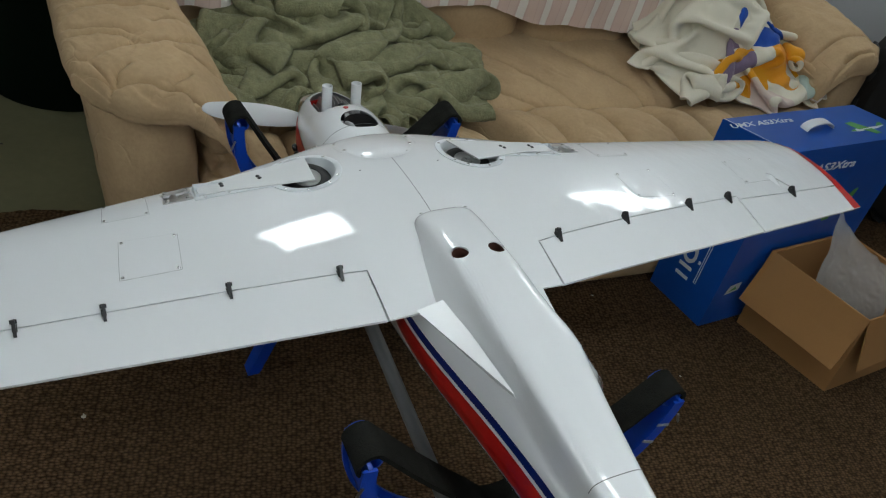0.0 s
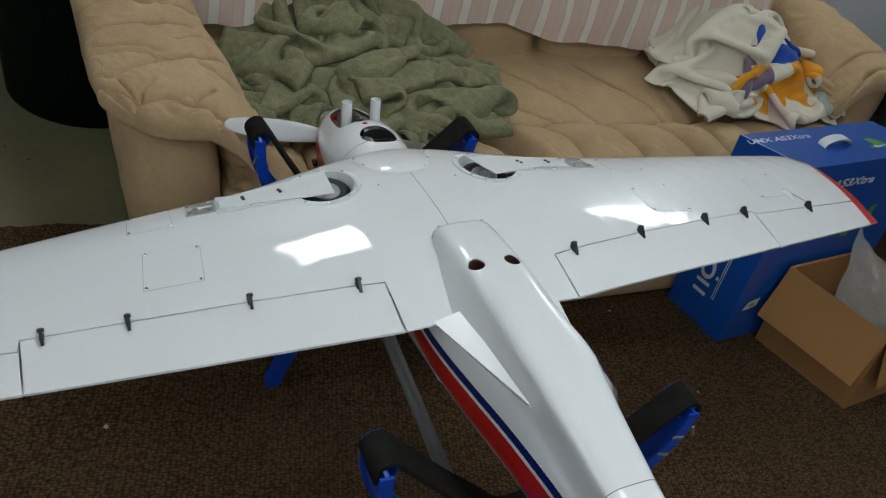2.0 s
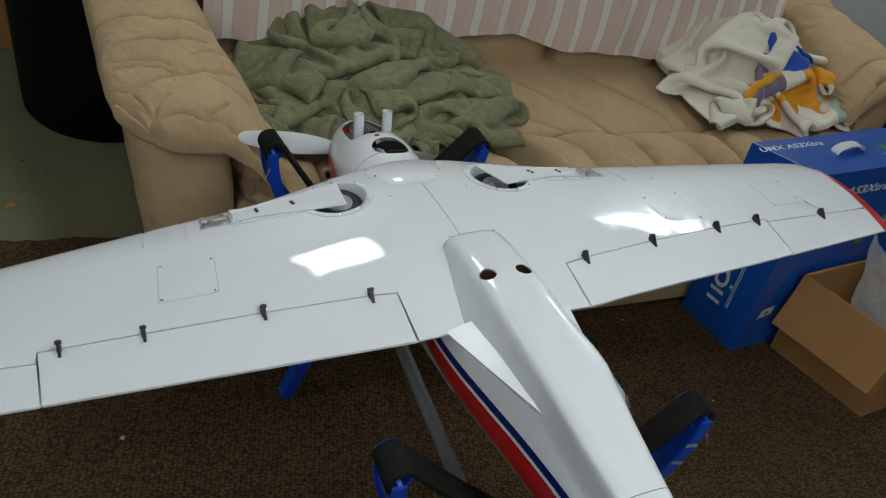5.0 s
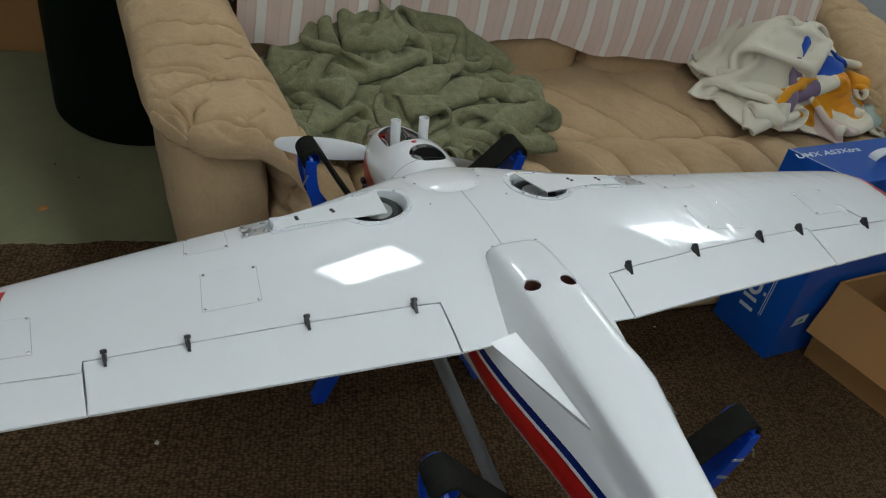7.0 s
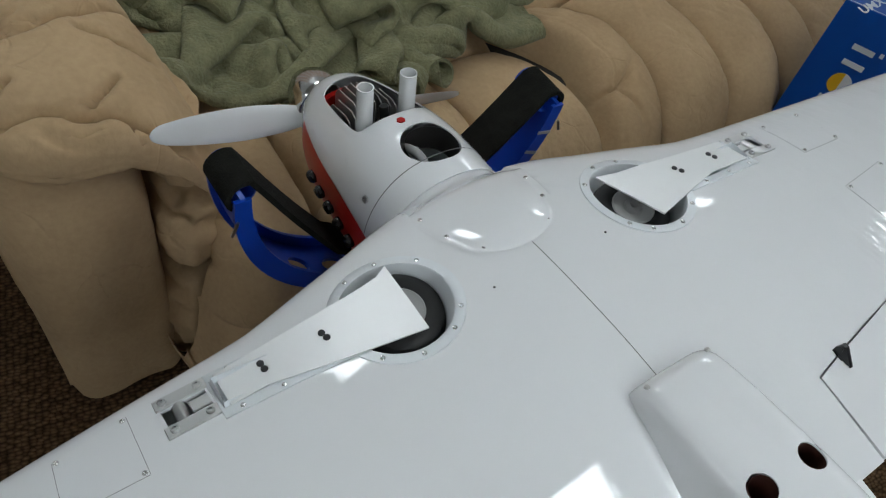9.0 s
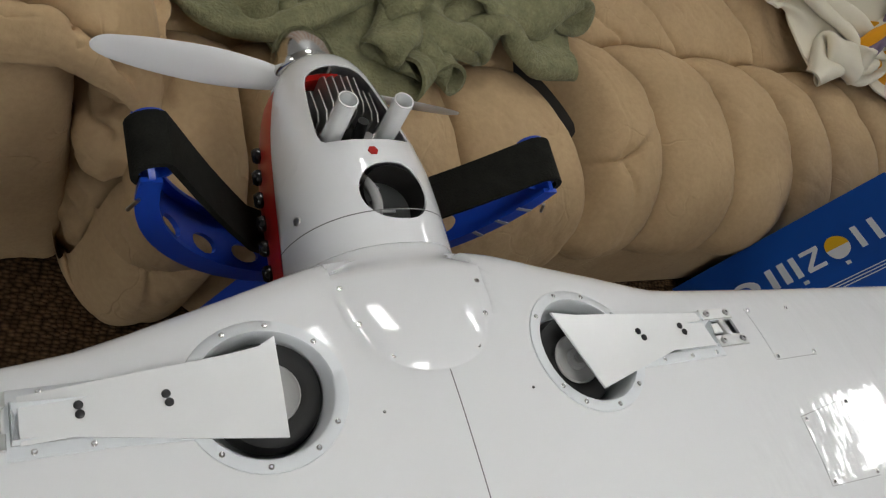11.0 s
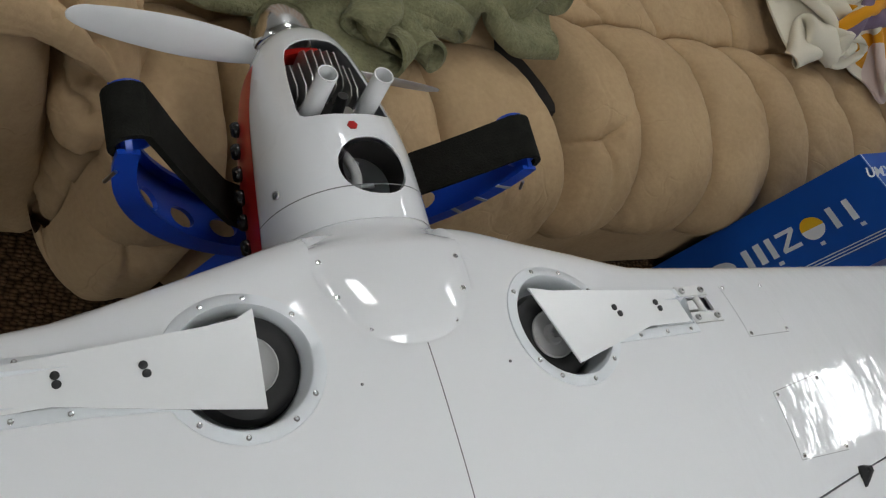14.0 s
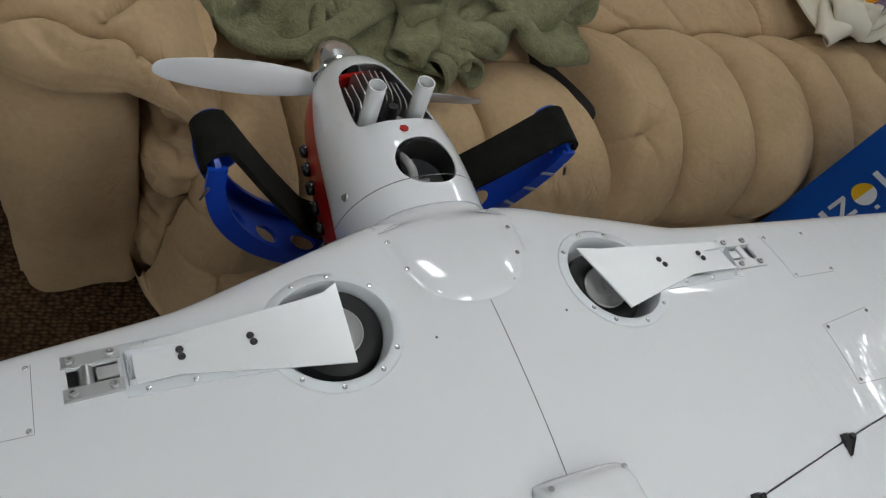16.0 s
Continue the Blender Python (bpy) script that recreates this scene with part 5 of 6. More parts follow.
            tuck = min(tuck, 0.036) * max(0.55, min(1.0, (f - 1.0) / 2.5))
            dent = tuck * (0.3 + 0.7 * max(0, sz)) + wr
            inner = max(0.0, cx_)
            drop = 0.050 * inner ** 1.6 * min(1.0, max(0.0, 1.3 - f / 9)) + 0.080 * (max(0.0, rx - 0.02) / 0.15) ** 1.5 * max(0.0, 1 - y / 0.25)
            lobe = 1 - tuck * 1.4 - wr * 0.8
            xx = cx0 + rx * lobe
            back = 0.11 * (max(0.0, 0.065 - xx) / 0.13) ** 2 * max(0.0, 1 - y / 0.5)
            ring.append((x0 + sg * xx, y + back + 0.25 * dent * max(0.0, min(1.0, (4.0 - f) / 1.5)), z + rz * (1 - dent / max(th, 0.05)) - drop))
        rings.append(ring)
    made.append(part(pad_name, loft(rings), M_SUEDE, sofa, "thick wrinkled arm pad", angle=2.0))
    # stuffed lobes between the arm panel and the seat
    def folds(w, d):
        return 0.020 * abs(noise.noise((w.x * 10, w.y * 7, w.z * 16))) + 0.015 * abs(noise.noise((w.x * 24, w.y * 16, w.z * 30))) + crease(w.z - 0.03 + 0.25 * w.x, 0.008, 0.014) + crease(w.z + 0.06 - 0.3 * w.x, 0.008, 0.010)
    made.append(part("arm_inner_roll", puff((0.118, 0.28, 0.112), (x0 + sg * 0.222, 0.160, 0.515), 2.6, 26, folds, 0.014, 15, 4.0), M_SUEDE, sofa, angle=2.0))
    made.append(part("arm_inner_roll", puff((0.128, 0.30, 0.225), (x0 + sg * 0.234, 0.160, 0.372), 2.8, 26, folds, 0.014, 13, 7.0), M_SUEDE, sofa, angle=2.0))
    made.append(part("arm_inner_panel", puff((0.140, 0.34, 0.29), (x0 + sg * 0.238, 0.172, 0.156), 3.2, 26, folds, 0.012, 11, 2.0), M_SUEDE, sofa, angle=2.0))
    return made


arm(0.015, False)
for _piece in arm(2.575, True):
    _piece.location.y = 0.20


# Seats: a cross-section from the back, over the front edge, down; tufted in bowed channels across.
def seat(x0, x1, seams, section, seedv, front_drop, depth=0.05, lines=(), puckers=(), flare=0.0, across=250):
    """seams: (place, bow) of each channel seam, the two ends included; lines: creases of the flat part in plan, with their depth."""
    pts = [Vector((0, y, z)) for y, z in section]
    seg = [0.0]
    for a, b in zip(pts, pts[1:]):
        seg.append(seg[-1] + (b - a).length)
    tot = seg[-1]
    ny = [(s / tot, p.y) for s, p in zip(seg, pts)]
    nz = [(s / tot, p.z) for s, p in zip(seg, pts)]
    rows = 380
    tabs = []
    for k in range(rows + 1):
        v = k / rows
        y, z = smooth_lerp(ny, v), smooth_lerp(nz, v)
        ya, za = smooth_lerp(ny, max(0, v - 0.008)), smooth_lerp(nz, max(0, v - 0.008))
        yb, zb = smooth_lerp(ny, min(1, v + 0.008)), smooth_lerp(nz, min(1, v + 0.008))
        sway = math.sin(math.pi * min(1.0, max(0.0, (v - front_drop) / (0.96 - front_drop))) ** 0.85)
        tabs.append((y, z, Vector((0, zb - za, -(yb - ya))).normalized(), [p + b * sway for p, b in seams]))

    def at(u, v):
        y, z, nrm, sx = tabs[round(v * rows)]
        x = sx[0] + (sx[-1] - sx[0]) * u
        xe = x - flare * (1 - u) ** 3 * max(0.0, (v - 0.68) / 0.32) ** 0.8
        xq = x + 0.004 * noise.noise((v * 9, u * 9, seedv))
        k = 0
        while k < len(sx) - 2 and xq > sx[k + 1]:
            k += 1
        wide = sx[k + 1] - sx[k]
        q = min(1.0, max(0.0, (xq - sx[k]) / wide))
        scal = 0.012 * abs(math.sin(math.pi * q)) ** 0.7
        fd = front_drop - scal + 0.008
        front = min(1.0, max(0.0, (v - fd) / 0.09)) ** 0.55
        ch = depth * max(0.0, 1 - abs(2 * q - 1) ** 2.4) ** 0.5 * front
        near = min(q, 1 - q) * wide
        groove = (0.020 * math.exp(-near / 0.0038) + 0.016 * math.exp(-near / 0.016)) * front
        end = (0.022 * math.exp(-abs(v - fd) / 0.0028) + 0.016 * math.exp(-abs(v - fd) / 0.014)) * min(1.0, depth / 0.04)
        side = 0.06 * max(0.0, 1 - min(u, 1 - u) * (x1 - x0) / 0.06) ** 2
        bl = 0.024 * math.sin(math.pi * min(1, v / fd)) ** 0.7 if v < fd else 0.0
        if v < fd + 0.02:
            for way, dp in lines:
                d = line_gap(x + 0.008 * noise.noise((v * 14, 2.0, seedv)), y, way)
                groove += dp * (1.3 * math.exp(-d / 0.0040) + 0.8 * math.exp(-d / 0.022))
        for pu, pv, dp in puckers:
            dx, dv = (u - pu) * (x1 - x0) / 0.07, (v - pv) / 0.065
            r, a = math.hypot(dx, dv), math.atan2(dx, dv)
            groove += dp * math.exp(-r * r * 8) + 0.8 * dp * math.exp(-1.2 * r) * max(0.0, math.sin(3.5 * a + 7 * pu)) ** 8
        wr = 0.008 * fbm((x * 6 + seedv, v * 6, 0.3), 2) + 0.008 * abs(noise.noise((x * 13 + v * 5, v * 10, seedv))) + 0.004 * abs(noise.noise((x * 24 - v * 20, v * 22, seedv + 3)))
        return Vector((xe, y, z)) + nrm * (ch + bl - groove - end - side + wr)

    b = sheet(across, rows, at, False)
    return part("seat", facing(b, ((x0 + x1) / 2, 0.5, 0.15)), M_SUEDE, sofa, "tufted tan seat and footrest", angle=2.0, recalc=False)


SEC_L = [(0.80, 0.50), (0.66, 0.465), (0.40, 0.455), (0.20, 0.445), (0.05, 0.425), (-0.045, 0.375), (-0.082, 0.28), (-0.085, 0.15), (-0.075, 0.07), (-0.03, 0.035), (0.05, 0.03)]
SEC_R = [(0.80, 0.48), (0.66, 0.445), (0.45, 0.42), (0.31, 0.405), (0.18, 0.395), (0.06, 0.372), (-0.02, 0.325), (-0.045, 0.275), (-0.03, 0.235), (0.02, 0.21), (0.10, 0.205)]
seat(0.255, 0.938, ((0.255, 0.0), (0.398, 0.012), (0.560, 0.030), (0.722, 0.046), (0.938, 0.118)), SEC_L, 1.0, 0.47, 0.026,
     (((((0.43, 0.50), (0.41, 0.36), (0.385, 0.20))), 0.012), (((0.64, 0.52), (0.62, 0.36), (0.60, 0.18)), 0.010)), ((0.07, 0.76, 0.022),), 0.065)
seat(0.957, 2.40, ((0.957, 0.124), (1.165, 0.102), (1.395, 0.080), (1.580, 0.088), (1.725, 0.080), (1.905, 0.090), (2.10, 0.07), (2.40, 0.0)), SEC_R, 5.0, 0.46, 0.048,
     ((((1.47, 0.62), (1.55, 0.52), (1.655, 0.42), (1.68, 0.36), (1.70, 0.30)), 0.018), (((1.16, 0.58), (1.30, 0.44), (1.42, 0.32)), 0.008), (((1.02, 0.50), (1.16, 0.38), (1.28, 0.31)), 0.008), (((1.90, 0.55), (1.94, 0.42), (1.96, 0.31)), 0.009)),
     ((0.052, 0.70, 0.032), (0.036, 0.88, 0.022), (0.60, 0.80, 0.010)), 0.0, 440)
part("lower_panel", box(0.90, 2.31, -0.062, 0.10, 0.004, 0.25, 0.02, 3), M_SUEDE, sofa)
part("frame", box(0.18, 2.32, 0.12, 0.98, 0.02, 0.36, 0.02, 2), M_DARK, sofa)
# back cushions, lower rolls and upper pads
for x0, x1, sd in ((0.20, 0.80, 0), (0.79, 1.36, 3), (1.35, 1.82, 6), (1.81, 2.33, 8)):
    part("back_roll", puff((x1 - x0, 0.26, 0.20), ((x0 + x1) / 2, 0.77, 0.505), 3.6, 16, None, 0.012, 7, sd), M_SUEDE, sofa, angle=1.5)
    part("back_cushion", puff((x1 - x0, 0.28, 0.48), ((x0 + x1) / 2, 0.84, 0.78), 3.6, 16, None, 0.014, 6, sd + 1), M_SUEDE, sofa, angle=1.5)


# Striped sheet spread over the back.
HEM = [(0.2, 0.545), (0.56, 0.553), (0.90, 0.565), (1.10, 0.593), (1.25, 0.559), (1.42, 0.534), (1.60, 0.522), (1.77, 0.514), (2.3, 0.50)]


def sheet_cover():
    def at(u, v):
        x = 0.20 + 2.05 * u
        hem = smooth_lerp(HEM, x) + 0.004 * math.sin(u * 41) + 0.006 * fbm((u * 14, 0, 3))
        s = v
        fold = 0.008 * math.sin(u * 46 + 1.5 * math.sin(u * 9)) * (1 - 0.5 * s) + 0.014 * fbm((u * 11, s * 3, 1.0), 3)
        if s < 0.62:
            z = hem + (1.02 - hem) * (s / 0.62)
            y = 0.615 + 0.10 * (s / 0.62) - 0.035 * math.sin(math.pi * s / 0.62) + fold
        else:
            a = (s - 0.62) / 0.38
            z = 1.02 + 0.05 * math.sin(math.pi * a) - 0.15 * a * a
            y = 0.715 + 0.34 * a + fold * 0.4
        return Vector((x, y, z))
    return sheet(220, 60, at)


_cov = solid("striped_sheet", facing(sheet_cover(), (1.2, 1.5, 0.5)), M_STRIPE, SOFA, "pink and white striped cotton sheet draped over the sofa back", "sheet", recalc=False, angle=1.5)
thicken(_cov, 0.004)


# Heaped cloths: a sheet of springs, gathered on a mound and left to settle in folds.
def settle(nx, ny, cell, x0, x1, y0, y1, ground, seedv, steps=260, stiff=0.35, thick=0.010, spin=0.0, jut=0.05, grip=0.25, corner=0.32):
    """Returns the settled places of a cloth of nx x ny threads, gathered into x0..x1, y0..y1."""
    rng = np.random.default_rng(seedv)
    u, v = np.meshgrid(np.linspace(0, 1, nx), np.linspace(0, 1, ny), indexing="ij")
    P = np.zeros((nx, ny, 3))

    def waves(n, lo, hi, amp):
        s = np.zeros_like(u)
        for _ in range(n):
            k = rng.uniform(lo, hi)
            a = rng.uniform(0, 2 * math.pi)
            s += amp / k * np.sin(2 * math.pi * k * (u * math.cos(a) + v * math.sin(a)) + rng.uniform(0, 6.28))
        return s
    a, b = 2 * u - 1, 2 * v - 1
    c, s = math.cos(spin), math.sin(spin)
    a, b = a * np.sqrt(1 - corner * b * b), b * np.sqrt(1 - corner * a * a)
    a, b = c * a - s * b, s * a + c * b
    a, b = a + waves(5, 0.8, 3.0, 0.16), b + waves(5, 0.8, 3.0, 0.16)
    P[..., 0] = (x0 + x1) / 2 + a * (x1 - x0) / 2
    P[..., 1] = (y0 + y1) / 2 + b * (y1 - y0) / 2
    P[..., 2] = ground(P[..., 0], P[..., 1]) + 0.03 + jut * (1 + waves(10, 2.0, 6.0, 1.2)) + rng.normal(0, 0.003, (nx, ny))
    Q = P.copy()

    def pull(A, B, rest, k):
        d = B - A
        n = np.sqrt((d * d).sum(-1, keepdims=True)) + 1e-9
        m = d * (0.5 * k * (n - rest) / n)
        A += m
        B -= m

    gi, gj = np.meshgrid(np.arange(nx), np.arange(ny), indexing="ij")
    gi, gj = gi.ravel(), gj.ravel()
    diag = cell * math.sqrt(2)
    for it in range(steps):
        vel = (P - Q) * 0.90
        vel = np.clip(vel, -0.006, 0.006)
        Q = P.copy()
        P = P + vel
        P[..., 2] -= 0.0006
        for _ in range(3):
            for o in (0, 1):
                n = (nx - o) // 2 * 2
                pull(P[o:o + n:2], P[o + 1:o + n:2], cell, 1.0)
                n = (ny - o) // 2 * 2
                pull(P[:, o:o + n:2], P[:, o + 1:o + n:2], cell, 1.0)
            pull(P[:-1, :-1], P[1:, 1:], diag, 0.25)
            pull(P[1:, :-1], P[:-1, 1:], diag, 0.25)
            for q in (2, 3):
                pull(P[:-q], P[q:], cell * q, stiff / 2 / q)
                pull(P[:, :-q], P[:, q:], cell * q, stiff / 2 / q)
        if it % 2 == 0:
            F = P.reshape(-1, 3)
            key = np.floor(F[:, 0] / (cell * 1.2)).astype(int) * 4096 + np.floor(F[:, 1] / (cell * 1.2)).astype(int)
            order = np.lexsort((F[:, 2], key))
            lo, hi = order[:-1], order[1:]
            far = (key[lo] == key[hi]) & (np.abs(gi[lo] - gi[hi]) + np.abs(gj[lo] - gj[hi]) > 3)
            lo, hi = lo[far], hi[far]
            gap = np.maximum(0, thick - (F[hi, 2] - F[lo, 2]))
            np.add.at(F[:, 2], lo, -0.3 * gap)
            np.add.at(F[:, 2], hi, 0.3 * gap)
        g = ground(P[..., 0], P[..., 1]) + 0.005
        low = P[..., 2] < g
        P[..., 2] = np.maximum(P[..., 2], g)
        P[..., :2] = np.where(low[..., None], Q[..., :2] + grip * (P[..., :2] - Q[..., :2]), P[..., :2])
    return P


def finer(P):
    """Twice the threads, by smooth interpolation, with stray kinks ironed out."""
    for _ in range(1):
        P[1:-1, 1:-1] = 0.6 * P[1:-1, 1:-1] + 0.1 * (P[:-2, 1:-1] + P[2:, 1:-1] + P[1:-1, :-2] + P[1:-1, 2:])
    for ax in (0, 1):
        P = np.moveaxis(P, ax, 0)
        E = np.concatenate([P[:1], P, P[-1:]])
        mid = (-E[:-3] + 9 * E[1:-2] + 9 * E[2:-1] - E[3:]) / 16
        R = np.empty((2 * len(P) - 1,) + P.shape[1:])
        R[0::2], R[1::2] = P, mid
        P = np.moveaxis(R, 0, ax)
    return P


def cloth_mesh(P):
    nx, ny = P.shape[0] - 1, P.shape[1] - 1
    return facing(sheet(nx, ny, lambda u, v: Vector(P[round(u * nx), round(v * ny)])))


def throw_ground(x, y):
    return 0.47 + 0.13 * np.exp(-((x - 0.60) / 0.20) ** 2 - ((y - 0.55) / 0.16) ** 2) + 0.05 * np.exp(-((x - 0.80) / 0.2) ** 2 - ((y - 0.36) / 0.12) ** 2) + 1.2 * np.maximum(0, y - 0.56)


def towel_ground(x, y):
    return 0.455 + 0.22 * np.exp(-((x - 2.03) / 0.21) ** 2 - ((y - 0.53) / 0.15) ** 2) + 0.10 * np.exp(-((x - 2.22) / 0.17) ** 2 - ((y - 0.42) / 0.12) ** 2) + 1.2 * np.maximum(0, y - 0.56)


_t = finer(settle(120, 98, 0.0155, 0.31, 0.97, 0.20, 0.68, throw_ground, 3, steps=300, stiff=0.8, thick=0.020, jut=0.13, grip=0.06))
thicken(solid("fleece_throw", cloth_mesh(_t), M_THROW, SOFA, "rumpled olive green fleece throw heaped on the sofa seat", "throw", angle=3.0, recalc=False), 0.006)
_t = finer(settle(88, 74, 0.0150, 1.79, 2.43, 0.27, 0.64, towel_ground, 5, steps=300, stiff=0.8, thick=0.020, jut=0.12, grip=0.06))
thicken(solid("beach_towel", cloth_mesh(_t), M_TOWEL, SOFA, "crumpled white towel printed in orange, blue and mauve", "towel", angle=3.0, recalc=False), 0.005)


# ---- the blue box ----
BXM = pose(1.8996, 1.4622, 0.0005, -2.0, -0.12, 10.5)
BL, BD, BB, BH = 0.586, 0.187, 0.217, 0.631
bbox = thing("toy_aircraft_box", "large blue printed toy aircraft box with a white carrying handle", "box", BXM)


def racked(x, y, z):
    """A place in the square carton, as the carton stands: racked, wider at its foot, its end a little bulged."""
    k = z / BH
    yy = y / BD * (BB + (BD - BB) * k)
    bulge = 0.007 * math.sin(math.pi * k) * math.sin(math.pi * min(1, max(0, y / BD)))
    return Vector((x + (-0.072 - 0.329 * k) * yy - bulge * (x < 0.3), yy, z + 0.035 * yy * (1 - k)))


def carton_shell():
    b = box(0, BL, 0, BD, 0, BH)
    bmesh.ops.subdivide_edges(b, edges=b.edges[:], cuts=11, use_grid_fill=True)
    for v in b.verts:
        x, y, z = v.co
        v.co = racked(x, y, z)
        e = min(z, BH - z) / BH
        v.co.y += (0.003 * math.sin(9 * x) * math.sin(math.pi * z / BH)) * (1 if y > BD / 2 else -1) * min(1, 4 * e)
        if y < 0.001:
            v.co.y = max(v.co.y, -0.0005)
    return b


part("carton", carton_shell(), M_BOX, bbox, smooth=False)
part("fold_line", loft([[racked(x, y, BH) + Vector((0, 0, h)) for x, y in ((0.004, 0.0), (0.0062, 0.0), (0.0062, BD), (0.004, BD))] for h in (0.0002, 0.0006)]), M_INK, bbox, smooth=False)
hb = bmesh.new()
rings = []
for i in range(13):
    a = math.pi * i / 12
    x, z = 0.220 - 0.058 * math.cos(a), BH + 0.002 + 0.020 * math.sin(a)
    rings.append([(x, 0.080, z - 0.002), (x, 0.108, z - 0.002), (x, 0.108, z + 0.002), (x, 0.080, z + 0.002)])
loft(rings, bm=hb)
part("handle", hb, M_INK, bbox, "white plastic strap handle")
writing("lettering", "UMX AS3Xtra", 0.029, pose(-0.088, 0.138, BH + 0.0005, 0, 0, 0), M_INK, bbox, 0.255, 0.0004, slant=0.35)
writing("lettering", "UMX AS3Xtra", 0.036, pose(0.015, -0.0012, 0.551, 90, 0, 0), M_INK, bbox, 0.318, 0.0006, slant=0.3)
# end face: a large word mark that runs upwards, drawn as plain shapes
UP = [(0.0, 0.04), (0.05, 0.105), (0.097, 0.155), (0.13, 0.195), (0.17, 0.275), (0.206, 0.328), (0.222, 0.343), (0.234, 0.358), (0.245, 0.373), (0.290, 0.420), (0.332, 0.456), (0.424, 0.555), (0.48, 0.610)]


def end_shape(name, pts, mat):
    """pts: distance up the face, distance across it from the back edge."""
    b = bmesh.new()
    loft([[racked(0, 0.1595 - 0.70 * q, lerp(UP, p)) + Vector((x, 0, 0)) for p, q in pts] for x in (-0.0006, -0.0014)], bm=b)
    return part(name, b, mat, bbox, smooth=False)


def bar(p0, p1, q0, q1, mat=M_INK, skew=0.0):
    end_shape("mark", [(p0, q0), (p1, q0), (p1 + skew, q1), (p0 + skew, q1)], mat)


bar(0.050, 0.062, 0.045, 0.105)
bar(0.085, 0.097, 0.045, 0.105)
for i in range(20):
    a0, a1 = 2 * math.pi * i / 20, 2 * math.pi * (i + 1) / 20
    end_shape("mark", [(0.130 + 0.026 * math.cos(a0), 0.075 + 0.030 * math.sin(a0)), (0.130 + 0.026 * math.cos(a1), 0.075 + 0.030 * math.sin(a1)), (0.130 + 0.014 * math.cos(a1), 0.075 + 0.018 * math.sin(a1)), (0.130 + 0.014 * math.cos(a0), 0.075 + 0.018 * math.sin(a0))], M_INK)
bar(0.170, 0.182, 0.045, 0.105)
bar(0.194, 0.206, 0.045, 0.105)
bar(0.222, 0.234, 0.045, 0.105)
bar(0.245, 0.290, 0.045, 0.056)
bar(0.245, 0.290, 0.094, 0.105)
end_shape("mark", [(0.245, 0.094), (0.258, 0.094), (0.290, 0.056), (0.277, 0.056)], M_INK)
for turn, ink in ((0.0, M_INK), (math.pi, M_YELLOW)):
    end_shape("mark", [(0.332 + 0.028 * math.cos(turn + math.pi * i / 16), 0.075 + 0.032 * math.sin(turn + math.pi * i / 16)) for i in range(17)], ink)
bar(0.376, 0.388, 0.045, 0.105)
bar(0.412, 0.424, 0.045, 0.105)
bar(0.120, 0.130, 0.118, 0.128)
bar(0.225, 0.235, 0.118, 0.128)
bar(0.330, 0.340, 0.118, 0.128)
bar(0.418, 0.428, 0.118, 0.128)
for q in (0.158, 0.166, 0.174):
    bar(0.25, 0.47, q, q + 0.0028)
for q in (0.132, 0.140):
    bar(0.06, 0.17, q, q + 0.0026)
# printed pictures of a small model: a green and white body, wing and tail on the front and the lid
def model_picture(lay):
    for pts, mat in ((((-1, -0.1), (-0.6, -0.22), (0.5, -0.12), (1, 0.1), (0.95, 0.3), (0.6, 0.1), (-0.6, 0.12)), M_INK), (((-0.5, 0.0), (0.1, 0.05), (-0.35, 0.95), (-0.75, 0.9)), M_GREENINK), (((-0.3, -0.1), (0.2, -0.05), (0.35, -0.7), (0.05, -0.75)), M_GREENINK), (((0.55, 0.1), (1.0, 0.2), (1.05, 0.55), (0.85, 0.5)), M_GREENINK), (((-1.0, -0.08), (-0.7, -0.16), (-0.7, 0.1)), M_GREENINK)):
        fb = bmesh.new()
        loft([[lay(p, q, h) for p, q in pts] for h in ((0.0003, 0.0007) if mat is M_INK else (0.0005, 0.0011))], bm=fb)
        part("picture", fb, mat, bbox, smooth=False)


model_picture(lambda p, q, h: (0.33 + 0.10 * p, -0.001 - h, 0.415 + 0.085 * q))
model_picture(lambda p, q, h: (0.418 + 0.085 * p, 0.062 + 0.042 * q, BH + h))
part("picture", loft([[(x, -0.001 - h, z) for x, z in ((0.045, 0.118), (0.100, 0.128), (0.103, 0.160), (0.055, 0.152))] for h in (0.0003, 0.0008)]), M_PAPER, bbox, smooth=False)
part("picture", loft([[(x, -0.001 - h, z) for x, z in ((0.060, 0.130), (0.090, 0.134), (0.080, 0.147))] for h in (0.0009, 0.0014)]), M_GREENINK, bbox, smooth=False)


